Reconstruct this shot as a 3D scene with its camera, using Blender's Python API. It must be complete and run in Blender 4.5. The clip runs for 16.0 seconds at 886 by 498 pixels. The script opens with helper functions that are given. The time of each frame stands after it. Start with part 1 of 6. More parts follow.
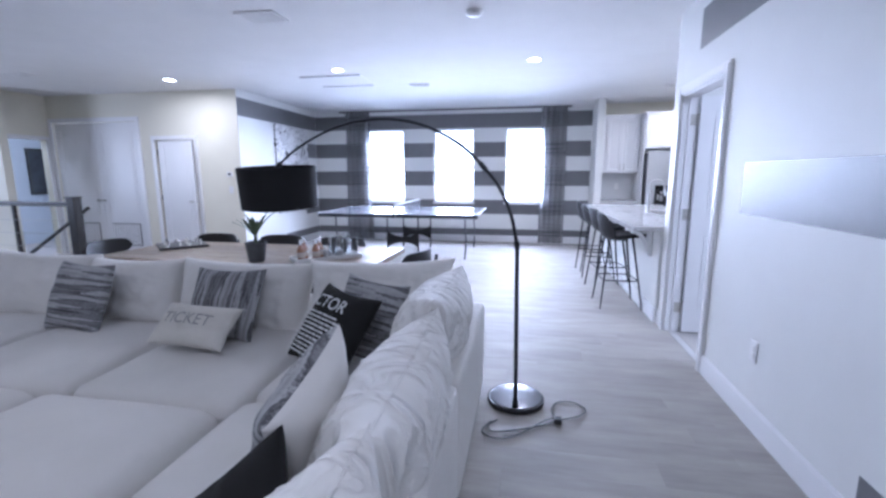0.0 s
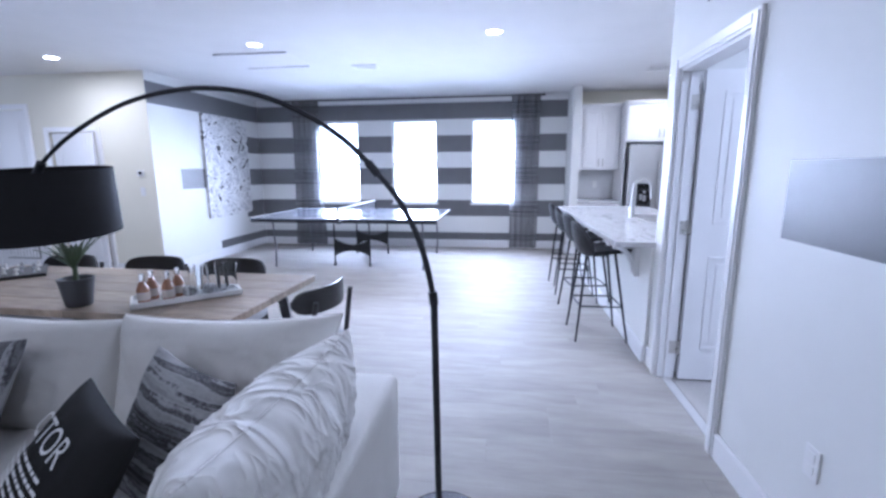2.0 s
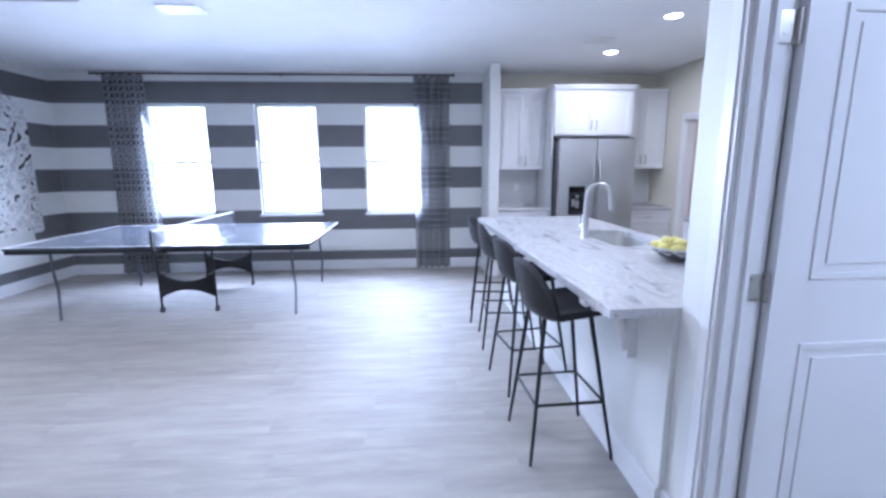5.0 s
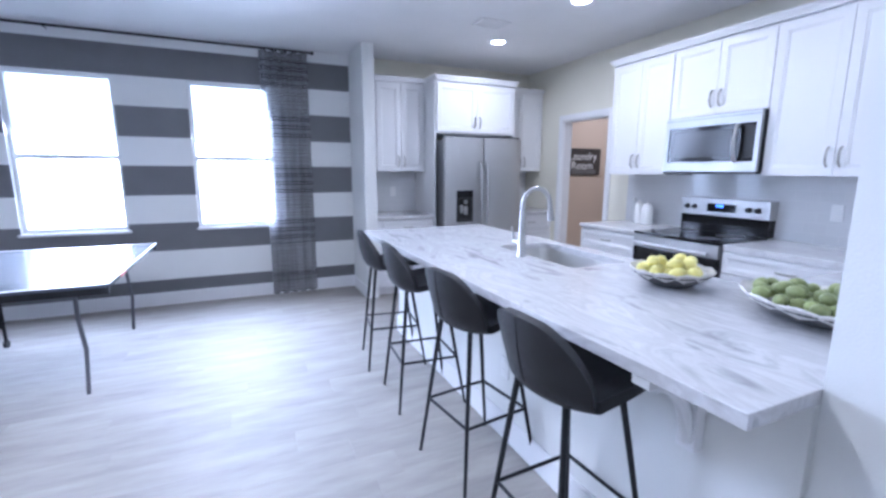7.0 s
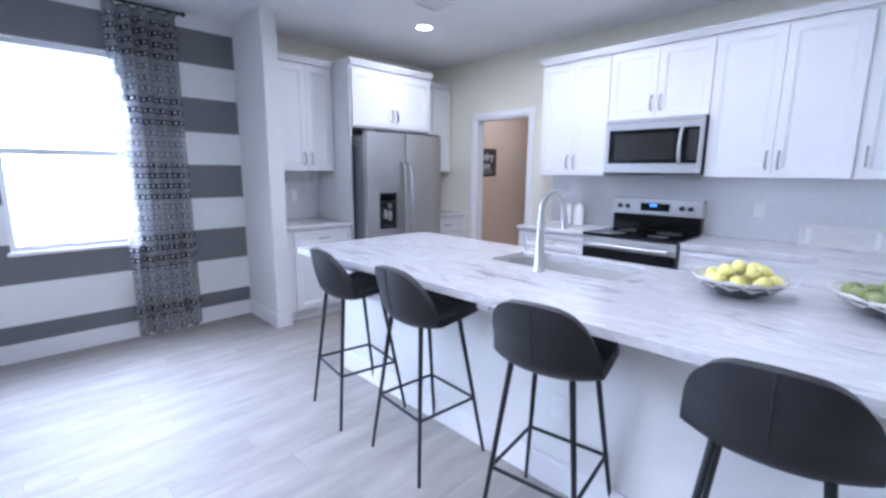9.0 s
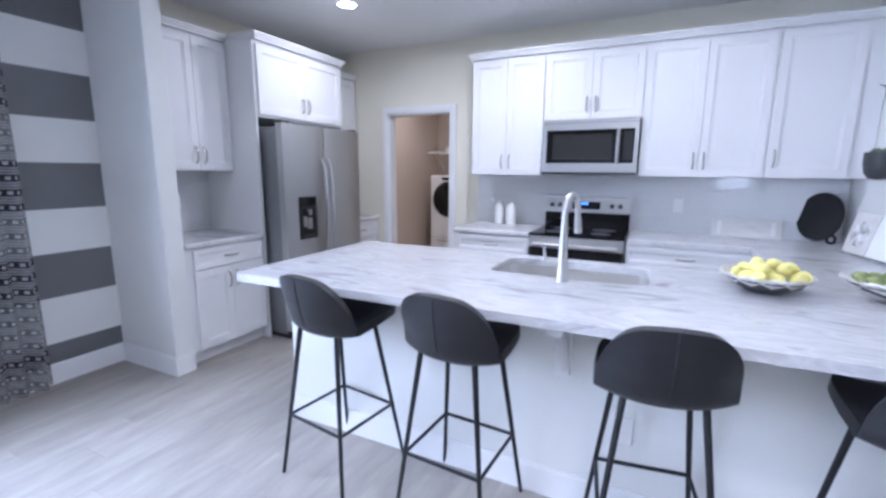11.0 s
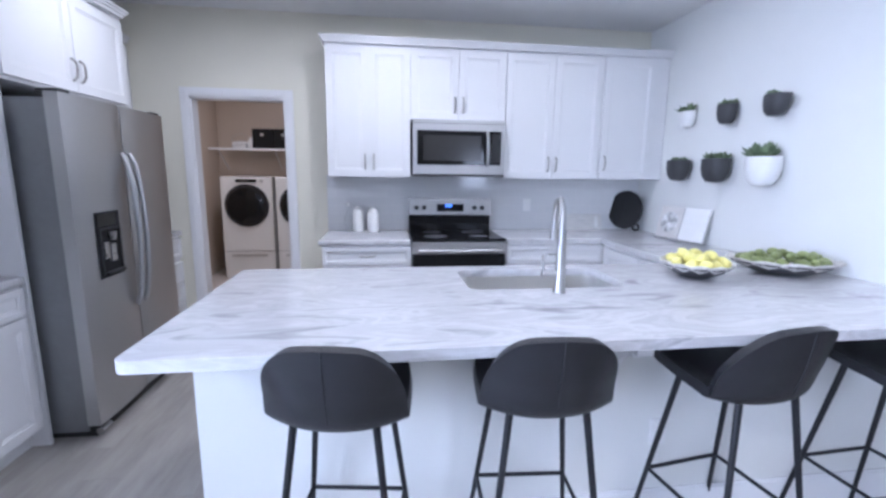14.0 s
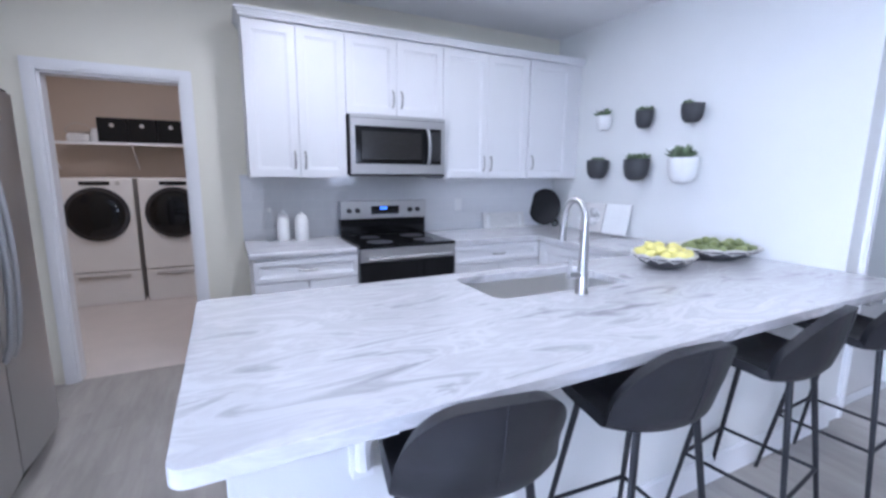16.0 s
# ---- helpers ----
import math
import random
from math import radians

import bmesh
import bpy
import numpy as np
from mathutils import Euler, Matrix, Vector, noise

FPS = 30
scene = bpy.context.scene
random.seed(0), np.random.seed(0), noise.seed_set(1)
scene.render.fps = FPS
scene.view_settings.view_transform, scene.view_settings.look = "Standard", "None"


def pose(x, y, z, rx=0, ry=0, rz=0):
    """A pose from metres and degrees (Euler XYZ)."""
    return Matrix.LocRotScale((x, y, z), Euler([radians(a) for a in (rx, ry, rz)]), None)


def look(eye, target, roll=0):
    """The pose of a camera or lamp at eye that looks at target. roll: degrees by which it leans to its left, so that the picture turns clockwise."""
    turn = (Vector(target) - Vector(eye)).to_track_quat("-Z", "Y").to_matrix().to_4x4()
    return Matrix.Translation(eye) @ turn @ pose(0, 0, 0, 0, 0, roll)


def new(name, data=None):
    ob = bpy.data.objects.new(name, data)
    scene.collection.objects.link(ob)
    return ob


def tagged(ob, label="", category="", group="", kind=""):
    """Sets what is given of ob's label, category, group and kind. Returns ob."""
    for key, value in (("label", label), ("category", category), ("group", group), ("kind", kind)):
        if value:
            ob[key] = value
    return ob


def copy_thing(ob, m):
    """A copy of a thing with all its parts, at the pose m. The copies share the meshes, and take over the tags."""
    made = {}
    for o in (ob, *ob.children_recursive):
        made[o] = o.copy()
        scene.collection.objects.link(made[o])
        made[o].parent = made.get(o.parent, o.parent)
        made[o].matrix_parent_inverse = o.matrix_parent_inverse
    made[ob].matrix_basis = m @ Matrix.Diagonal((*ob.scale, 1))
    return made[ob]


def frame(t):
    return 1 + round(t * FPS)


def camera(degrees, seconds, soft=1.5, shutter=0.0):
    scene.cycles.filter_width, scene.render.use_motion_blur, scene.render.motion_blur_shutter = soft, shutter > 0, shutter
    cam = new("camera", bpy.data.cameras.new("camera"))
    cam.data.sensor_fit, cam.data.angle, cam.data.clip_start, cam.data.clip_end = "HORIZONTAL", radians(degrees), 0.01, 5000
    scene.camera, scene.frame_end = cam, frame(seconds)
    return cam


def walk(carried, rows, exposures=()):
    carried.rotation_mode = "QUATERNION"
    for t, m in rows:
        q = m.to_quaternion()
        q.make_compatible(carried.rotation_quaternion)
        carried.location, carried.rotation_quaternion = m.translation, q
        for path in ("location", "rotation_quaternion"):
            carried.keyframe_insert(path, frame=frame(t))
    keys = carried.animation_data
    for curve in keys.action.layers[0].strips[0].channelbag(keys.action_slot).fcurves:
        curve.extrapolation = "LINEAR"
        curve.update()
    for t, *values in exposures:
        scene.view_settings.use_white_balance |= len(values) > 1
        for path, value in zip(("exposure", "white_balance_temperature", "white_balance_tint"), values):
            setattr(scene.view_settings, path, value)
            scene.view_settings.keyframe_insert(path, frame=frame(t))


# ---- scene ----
cam = camera(90.5, 16.0, soft=2.8)
PATH = [
    (0, (0.185, 0.231, 1.403), (-0.174, 2.17, 1.068), -0.1),
    (0.5, (0.25, 0.473, 1.399), (-0.106, 2.411, 1.055), -0.1),
    (1, (0.307, 0.723, 1.423), (-0.035, 2.662, 1.072), -0.0),
    (1.5, (0.342, 0.991, 1.424), (0.03, 2.935, 1.071), -0.1),
    (2, (0.386, 1.284, 1.442), (0.111, 3.233, 1.085), -0.3),
    (2.5, (0.427, 1.579, 1.446), (0.2, 3.533, 1.084), -0.3),
    (3, (0.47, 1.88, 1.457), (0.288, 3.838, 1.094), -0.3),
    (3.5, (0.505, 2.204, 1.45), (0.37, 4.167, 1.088), -0.1),
    (6, (0.37, 3.54, 1.444), (0.819, 5.456, 1.088), -0.0),
    (6.5, (0.313, 3.812, 1.425), (0.959, 5.673, 1.079), 0.5),
    (7, (0.233, 4.059, 1.428), (1.042, 5.854, 1.078), 0.2),
    (7.5, (0.147, 4.323, 1.419), (1.114, 6.04, 1.073), 0.1),
    (8, (0.013, 4.556, 1.432), (1.134, 6.175, 1.082), 0.2),
    (10.5, (-0.342, 5.661, 1.431), (1.349, 6.671, 1.084), 0.4),
    (11, (-0.353, 5.875, 1.437), (1.42, 6.73, 1.085), 0.4),
    (11.5, (-0.37, 6.095, 1.443), (1.479, 6.774, 1.096), 0.7),
    (12, (-0.33, 6.285, 1.462), (1.569, 6.802, 1.108), 0.5),
    (12.5, (-0.32, 6.49, 1.464), (1.622, 6.816, 1.112), 0.5),
    (13, (-0.274, 6.674, 1.462), (1.691, 6.803, 1.11), 0.6),
    (13.5, (-0.199, 6.861, 1.449), (1.771, 6.795, 1.105), 0.7),
    (14, (-0.095, 7.023, 1.441), (1.859, 6.769, 1.099), 0.7),
    (14.5, (-0.001, 7.201, 1.43), (1.924, 6.772, 1.095), 0.8),
    (15, (0.087, 7.369, 1.451), (1.968, 6.782, 1.108), 0.6),
    (16, (0.316, 7.655, 1.441), (2.082, 6.779, 1.1), 0.5),
]
walk(cam, [(t, look(eye, target, roll)) for t, eye, target, roll in PATH], exposures=[(0.0, 0.70, 4960, 20), (3.5, 0.60, 4840, 19), (7.0, 0.50, 4840, 18), (10.5, 0.46, 5020, 18), (16.0, 0.22, 5000, 18)])

# ---- light ----
world = bpy.data.worlds.new("sky")
scene.world = world
world.use_nodes = True
wn = world.node_tree.nodes
sky = wn.new("ShaderNodeTexSky")
sky.sky_type, sky.sun_disc, sky.sun_elevation, sky.sun_rotation = "NISHITA", False, radians(52), radians(200)
world.node_tree.links.new(sky.outputs[0], wn["Background"].inputs[0])
wn["Background"].inputs[1].default_value = 0.15

CEIL = 2.74
WIN = [(-3.17, -2.35), (-1.71, -0.86), (-0.23, 0.57)]
WZ0, WZ1 = 0.82, 2.33
YN = 9.43


def area(name, eye, target, sx, sy, watts, col=(1, 1, 1), spread=180):
    d = bpy.data.lights.new(name, "AREA")
    d.shape, d.size, d.size_y, d.energy, d.color, d.spread = "RECTANGLE", sx, sy, watts, col, radians(spread)
    o = new(name, d)
    o.matrix_basis = look(eye, target)
    return o


for a, b in WIN:
    area("window_daylight", ((a + b) / 2, YN + 0.136, 1.58), ((a + b) / 2, 0, -2.8), b - a, 1.5, 43, (0.95, 0.97, 1.0), 126)
# the last three, at y -0.3, are unseen and added to light the sofa end
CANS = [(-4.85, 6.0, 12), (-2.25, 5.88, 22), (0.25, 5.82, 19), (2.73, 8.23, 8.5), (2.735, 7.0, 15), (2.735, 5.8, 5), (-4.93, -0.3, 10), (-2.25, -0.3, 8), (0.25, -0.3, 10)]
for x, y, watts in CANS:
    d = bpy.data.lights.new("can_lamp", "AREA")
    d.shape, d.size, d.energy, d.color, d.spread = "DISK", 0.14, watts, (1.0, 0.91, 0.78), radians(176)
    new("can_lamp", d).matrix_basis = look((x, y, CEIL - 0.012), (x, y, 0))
area("laundry_lamp", (5.2, 8.5, CEIL - 0.02), (5.2, 8.5, 0), 0.3, 0.3, 15, (1.0, 0.86, 0.72))
area("stair_daylight", (-9.44, 3.6, 1.6), (-6.2, 6.7, 1.3), 1.0, 1.3, 27, (0.97, 0.98, 1.0))
# unseen fill lights, added to brighten the side room and the open door
area("hall_fill", (-8.9, 5.9, CEIL - 0.02), (-8.9, 5.9, 0), 0.3, 0.3, 14)
area("bedroom_fill", (2.8, 3.0, CEIL - 0.02), (2.8, 3.0, 0), 0.3, 0.3, 28)


# ---- materials ----
def mat(name, col, rough=0.5, metal=0.0, var=0.08, scale=6.0, stretch=(1, 1, 1), bump=0.0, bscale=80.0, rand=0.0, col2=None, coat=0.0, spec=None, bstretch=None):
    m = bpy.data.materials.new(name)
    m.use_nodes = True
    n, l = m.node_tree.nodes, m.node_tree.links
    b = n["Principled BSDF"]
    b.inputs["Roughness"].default_value, b.inputs["Metallic"].default_value = rough, metal
    b.inputs["Coat Weight"].default_value = coat
    if spec is not None:
        b.inputs["Specular IOR Level"].default_value = spec
    tc = n.new("ShaderNodeTexCoord")
    mp = n.new("ShaderNodeMapping")
    mp.inputs["Scale"].default_value = stretch
    l.new(tc.outputs["Object"], mp.inputs["Vector"])
    tx = n.new("ShaderNodeTexNoise")
    tx.inputs["Scale"].default_value, tx.inputs["Detail"].default_value, tx.inputs["Roughness"].default_value = scale, 6, 0.6
    l.new(mp.outputs[0], tx.inputs["Vector"])
    r = n.new("ShaderNodeValToRGB")
    r.color_ramp.elements[0].position, r.color_ramp.elements[1].position = 0.3, 0.7
    c1 = [c * (1 - var) for c in col]
    c2 = [min(1, c * (1 + var)) for c in (col2 or col)]
    r.color_ramp.elements[0].color, r.color_ramp.elements[1].color = (*c1, 1), (*c2, 1)
    l.new(tx.outputs["Fac"], r.inputs["Fac"])
    out = r.outputs["Color"]
    if rand:
        oi = n.new("ShaderNodeObjectInfo")
        mr = n.new("ShaderNodeMapRange")
        mr.inputs["To Min"].default_value, mr.inputs["To Max"].default_value = 1 - rand, 1 + rand
        l.new(oi.outputs["Random"], mr.inputs["Value"])
        mx = n.new("ShaderNodeMix")
        mx.data_type, mx.blend_type = "RGBA", "MULTIPLY"
        mx.inputs[0].default_value = 1
        l.new(out, mx.inputs[6])
        l.new(mr.outputs[0], mx.inputs[7])
        out = mx.outputs[2]
        ad = n.new("ShaderNodeVectorMath")
        l.new(mp.outputs[0], ad.inputs[0])
        sc = n.new("ShaderNodeMath")
        sc.operation = "MULTIPLY"
        sc.inputs[1].default_value = 37
        l.new(oi.outputs["Random"], sc.inputs[0])
        l.new(sc.outputs[0], ad.inputs[1])
        l.new(ad.outputs[0], tx.inputs["Vector"])
    l.new(out, b.inputs["Base Color"])
    rr = n.new("ShaderNodeMapRange")
    rr.inputs["To Min"].default_value, rr.inputs["To Max"].default_value = max(0.02, rough - min(0.07, var * 0.6)), min(1, rough + min(0.07, var * 0.6))
    l.new(tx.outputs["Fac"], rr.inputs["Value"])
    l.new(rr.outputs[0], b.inputs["Roughness"])
    if bump:
        t2 = n.new("ShaderNodeTexNoise")
        t2.inputs["Scale"].default_value, t2.inputs["Detail"].default_value = bscale, 4
        if bstretch:
            m2 = n.new("ShaderNodeMapping")
            m2.inputs["Scale"].default_value = bstretch
            l.new(tc.outputs["Object"], m2.inputs["Vector"])
            l.new(m2.outputs[0], t2.inputs["Vector"])
        else:
            l.new(tc.outputs["Object"], t2.inputs["Vector"])
        bp = n.new("ShaderNodeBump")
        bp.inputs["Strength"].default_value, bp.inputs["Distance"].default_value = bump, 0.01
        l.new(t2.outputs["Fac"], bp.inputs["Height"])
        l.new(bp.outputs[0], b.inputs["Normal"])
    return m


def ramp_over(m, texnode, stops):
    """A colour ramp of its own between a texture and the base colour."""
    n, l = m.node_tree.nodes, m.node_tree.links
    r = n.new("ShaderNodeValToRGB")
    e = r.color_ramp.elements
    while len(e) < len(stops):
        e.new(0.5)
    for el, (p, c) in zip(e, stops):
        el.position, el.color = p, (*c, 1)
    l.new(texnode, r.inputs["Fac"])
    l.new(r.outputs[0], n["Principled BSDF"].inputs["Base Color"])
    return r


def glowing(name, col, strength):
    m = bpy.data.materials.new(name)
    m.use_nodes = True
    b = m.node_tree.nodes["Principled BSDF"]
    b.inputs["Emission Color"].default_value, b.inputs["Emission Strength"].default_value = (*col, 1), strength
    b.inputs["Base Color"].default_value = (*col, 1)
    return m


def clear(name, col=(1, 1, 1), rough=0.0, ior=1.45):
    m = bpy.data.materials.new(name)
    m.use_nodes = True
    b = m.node_tree.nodes["Principled BSDF"]
    b.inputs["Transmission Weight"].default_value, b.inputs["Roughness"].default_value, b.inputs["IOR"].default_value = 1, rough, ior
    b.inputs["Base Color"].default_value = (*col, 1)
    return m


WALL = mat("white_wall_paint", (0.74, 0.745, 0.73), 0.55, var=0.02, scale=2, bump=0.12, bscale=140)
CREAM = mat("cream_wall_paint", (0.76, 0.735, 0.63), 0.6, var=0.02, scale=2, bump=0.12, bscale=140)
BEIGE = mat("beige_wall_paint", (0.58, 0.485, 0.39), 0.6, var=0.02, scale=2, bump=0.1, bscale=140)
CEILM = mat("ceiling_paint", (0.78, 0.78, 0.78), 0.8, var=0.02, scale=3, bump=0.3, bscale=60)
STRIPE = mat("grey_stripe_paint", (0.15, 0.15, 0.158), 0.38, var=0.06, scale=4, bump=0.12, bscale=140)
TRIM = mat("white_trim_gloss", (0.80, 0.80, 0.81), 0.3, var=0.015, scale=3)
DOORM = mat("white_door_paint", (0.78, 0.78, 0.79), 0.35, var=0.015, scale=3)
CAB = mat("white_cabinet_lacquer", (0.74, 0.74, 0.75), 0.42, var=0.012, scale=4, coat=0.0)
PULL = mat("dark_nickel", (0.40, 0.39, 0.37), 0.28, 1.0, var=0.08, scale=60)
SLATE = mat("black_slate", (0.012, 0.012, 0.013), 0.6, var=0.2, spec=0.25)
NICKEL = mat("brushed_nickel", (0.55, 0.54, 0.52), 0.28, 1.0, var=0.05, scale=60)
STEEL = mat("stainless_steel", (0.54, 0.54, 0.54), 0.37, 1.0, var=0.06, scale=30, stretch=(1, 1, 30))
STEELD = mat("grey_side_steel", (0.28, 0.285, 0.295), 0.45, 0.6, var=0.05, scale=20)
CHROME = mat("chrome", (0.72, 0.73, 0.74), 0.12, 1.0, var=0.02)
BLACKG = mat("black_glass", (0.008, 0.008, 0.009), 0.07, var=0.1, coat=0.0, spec=0.35)
BLACKP = mat("black_plastic", (0.02, 0.02, 0.021), 0.45, var=0.15, scale=30)
BLACKM = mat("black_powder_metal", (0.025, 0.026, 0.03), 0.42, 0.5, var=0.15, scale=40)
LEATHER = mat("charcoal_leatherette", (0.012, 0.012, 0.015), 0.40, var=0.15, scale=14, bump=0.25, bscale=350)
VELVET = mat("black_seat_fabric", (0.010, 0.010, 0.011), 0.9, var=0.2, scale=60)
BLACKW = mat("black_stained_wood", (0.022, 0.021, 0.021), 0.4, var=0.25, scale=10, stretch=(1, 1, 8), bump=0.1)
GREYFAB = mat("grey_seat_fabric", (0.36, 0.36, 0.38), 0.9, var=0.08, scale=60, bump=0.3, bscale=500)
# one linen: backs and back cushions coloured paler for the light they catch
LINEN_LIT = mat("white_linen_lit", (0.72, 0.705, 0.68), 0.9, var=0.03, scale=5, bump=0.45, bscale=6)
LINEN = mat("white_linen", (0.66, 0.645, 0.62), 0.92, var=0.03, scale=5, bump=0.35, bscale=7)
LINEN2 = mat("crumpled_white_linen_lit", (0.80, 0.79, 0.77), 0.9, var=0.03, scale=5, bump=0.9, bscale=5, bstretch=(1.7, 1.0, 1.0))
for _q in LINEN2.node_tree.nodes:
    # sharp creases in the cloth
    if _q.bl_idname == "ShaderNodeTexNoise" and _q.inputs["Scale"].default_value == 5.0 and _q.inputs["Detail"].default_value == 4:
        _q.noise_type, _q.inputs["Detail"].default_value, _q.inputs["Distortion"].default_value, _q.inputs["Lacunarity"].default_value = "RIDGED_MULTIFRACTAL", 1.2, 0.9, 2.4
        _q.inputs["Offset"].default_value, _q.inputs["Gain"].default_value = 1.0, 1.4
    if _q.bl_idname == "ShaderNodeBump":
        _q.inputs["Distance"].default_value = 0.02
BLACKFAB = mat("black_cotton", (0.007, 0.007, 0.0075), 0.95, var=0.2, scale=60, bump=0.3, bscale=300)
SHADE = mat("black_lampshade_fabric", (0.006, 0.006, 0.007), 0.9, var=0.15, scale=120)
PRINT = mat("white_print", (0.75, 0.75, 0.74), 0.8, var=0.05)
GREYPRINT = mat("grey_print", (0.30, 0.30, 0.30), 0.8, var=0.1)
PLANK = mat("grey_oak_vinyl", (0.30, 0.282, 0.259), 0.64, var=0.09, scale=2.2, stretch=(1, 5, 1), bump=0.03, bscale=20, bstretch=(1, 8, 1), rand=0.04, col2=(0.36, 0.338, 0.310))
LFLOOR = mat("pale_laundry_floor", (0.62, 0.57, 0.53), 0.35, var=0.05, scale=4)
TABLEW = mat("acacia_wood", (0.17, 0.128, 0.09), 0.4, var=0.10, scale=7, stretch=(1, 10, 1), bump=0.15, bscale=30, bstretch=(1, 12, 1), rand=0.28, col2=(0.36, 0.285, 0.21))
PPTOP = mat("table_tennis_top", (0.10, 0.11, 0.14), 0.26, var=0.08, scale=6, coat=0.3)
WHITEP = mat("white_plastic", (0.78, 0.78, 0.78), 0.35, var=0.02)
APPL = mat("white_appliance_enamel", (0.80, 0.79, 0.77), 0.25, var=0.015, coat=0.3)
TERRA = mat("potting_soil", (0.07, 0.045, 0.03), 0.95, var=0.4, scale=60, bump=0.6)
LEAF = mat("succulent_leaf", (0.15, 0.20, 0.11), 0.5, var=0.3, scale=20, rand=0.2)
LEAF2 = mat("dark_strap_leaf", (0.07, 0.10, 0.05), 0.45, var=0.3, scale=12)
POTB = mat("matt_charcoal_ceramic", (0.045, 0.046, 0.05), 0.5, var=0.15, scale=15)
POTW = mat("white_ceramic", (0.78, 0.78, 0.77), 0.35, var=0.03, scale=10)
LEMON = mat("lemon_skin", (0.81, 0.74, 0.24), 0.4, var=0.1, scale=15, bump=0.4, bscale=120, rand=0.08)
AVO = mat("green_fruit_skin", (0.25, 0.29, 0.11), 0.45, var=0.2, scale=20, bump=0.4, bscale=90, rand=0.15)
SPLASH = mat("pale_grey_tile", (0.60, 0.61, 0.63), 0.12, var=0.03, scale=3, coat=0.5)
AMBER = mat("amber_bottle", (0.34, 0.17, 0.10), 0.1, var=0.1, coat=0.6)
GLASS = clear("drinking_glass", (0.97, 0.98, 0.98), ior=1.14)
PANE = clear("window_pane", ior=1.05)
CANLENS = glowing("lit_lens", (1.0, 0.98, 0.95), 14.0)
OUTSIDE = glowing("bright_outdoors", (0.90, 0.96, 1.0), 2.4)
BLUELED = glowing("blue_display", (0.1, 0.25, 1.0), 3.0)
MIRRORM = mat("framed_dark_picture", (0.05, 0.055, 0.065), 0.15, var=0.3, scale=5)
HALLBLUE = mat("pale_blue_grey_paint", (0.55, 0.58, 0.64), 0.6, var=0.02)

# stone worktop: long wavy grey veins along the peninsula
MARBLE = mat("veined_stone_worktop", (0.72, 0.72, 0.73), 0.2, var=0.02, coat=0.15)
_n, _l = MARBLE.node_tree.nodes, MARBLE.node_tree.links
_tc, _mp, _t = _n.new("ShaderNodeTexCoord"), _n.new("ShaderNodeMapping"), _n.new("ShaderNodeTexNoise")
_mp.inputs["Scale"].default_value = (3.9, 1.1, 3)
_mp.inputs["Rotation"].default_value = (0, 0, radians(7))
_t.inputs["Scale"].default_value, _t.inputs["Detail"].default_value, _t.inputs["Distortion"].default_value, _t.inputs["Roughness"].default_value = 1.7, 8, 1.5, 0.58
_l.new(_tc.outputs["Object"], _mp.inputs["Vector"])
_l.new(_mp.outputs[0], _t.inputs["Vector"])
ramp_over(MARBLE, _t.outputs["Fac"], [(0.28, (0.33, 0.325, 0.335)), (0.37, (0.47, 0.465, 0.475)), (0.45, (0.63, 0.63, 0.64)), (0.52, (0.55, 0.545, 0.555)), (0.60, (0.67, 0.67, 0.68)), (0.74, (0.45, 0.445, 0.455))])


def banded(name, axis, dark, light, freq, rough=0.9):
    """A woven cloth with uneven bands across the given local axis."""
    m = mat(name, light, rough, bump=0.3, bscale=250)
    n, l = m.node_tree.nodes, m.node_tree.links
    tc, mp, t, t2 = n.new("ShaderNodeTexCoord"), n.new("ShaderNodeMapping"), n.new("ShaderNodeTexNoise"), n.new("ShaderNodeTexNoise")
    s = [1.2, 1.2, 1.2]
    s[axis] = freq
    mp.inputs["Scale"].default_value = s
    l.new(tc.outputs["Object"], mp.inputs["Vector"])
    l.new(mp.outputs[0], t.inputs["Vector"])
    t.inputs["Scale"].default_value, t.inputs["Detail"].default_value = 1.0, 3
    l.new(tc.outputs["Object"], t2.inputs["Vector"])
    t2.inputs["Scale"].default_value, t2.inputs["Detail"].default_value = 90, 3
    mx = n.new("ShaderNodeMath")
    mx.operation = "MULTIPLY_ADD"
    mx.inputs[1].default_value = 0.12
    l.new(t2.outputs["Fac"], mx.inputs[0])
    l.new(t.outputs["Fac"], mx.inputs[2])
    ramp_over(m, mx.outputs[0], [(0.41, dark), (0.49, [(a + b) / 2 for a, b in zip(dark, light)]), (0.54, dark), (0.59, light), (0.69, [0.6 * c for c in light])])
    return m


BANDX = banded("grey_striped_weave", 0, (0.05, 0.05, 0.06), (0.42, 0.42, 0.43), 30)
BANDZ = banded("grey_banded_weave", 2, (0.06, 0.06, 0.07), (0.45, 0.45, 0.46), 26)

# curtain cloth: rows of dashes and bands, thin enough to let light through
CURTAIN = mat("patterned_sheer_curtain", (0.6, 0.6, 0.62), 0.9)
_n, _l = CURTAIN.node_tree.nodes, CURTAIN.node_tree.links
_tc, _sep = _n.new("ShaderNodeTexCoord"), _n.new("ShaderNodeSeparateXYZ")
_l.new(_tc.outputs["UV"], _sep.inputs[0])


def calc(op, a, b=0.0, c=0.0):
    q = _n.new("ShaderNodeMath")
    q.operation = op
    for k, v in enumerate((a, b, c)):
        if isinstance(v, (int, float)):
            q.inputs[k].default_value = v
        else:
            _l.new(v, q.inputs[k])
    return q.outputs[0]


def sine(src, freq):
    return calc("SINE", calc("MULTIPLY", src, freq))


def clip(src, gain, offset):
    q = calc("MULTIPLY_ADD", src, gain, offset)
    q.node.use_clamp = True
    return q


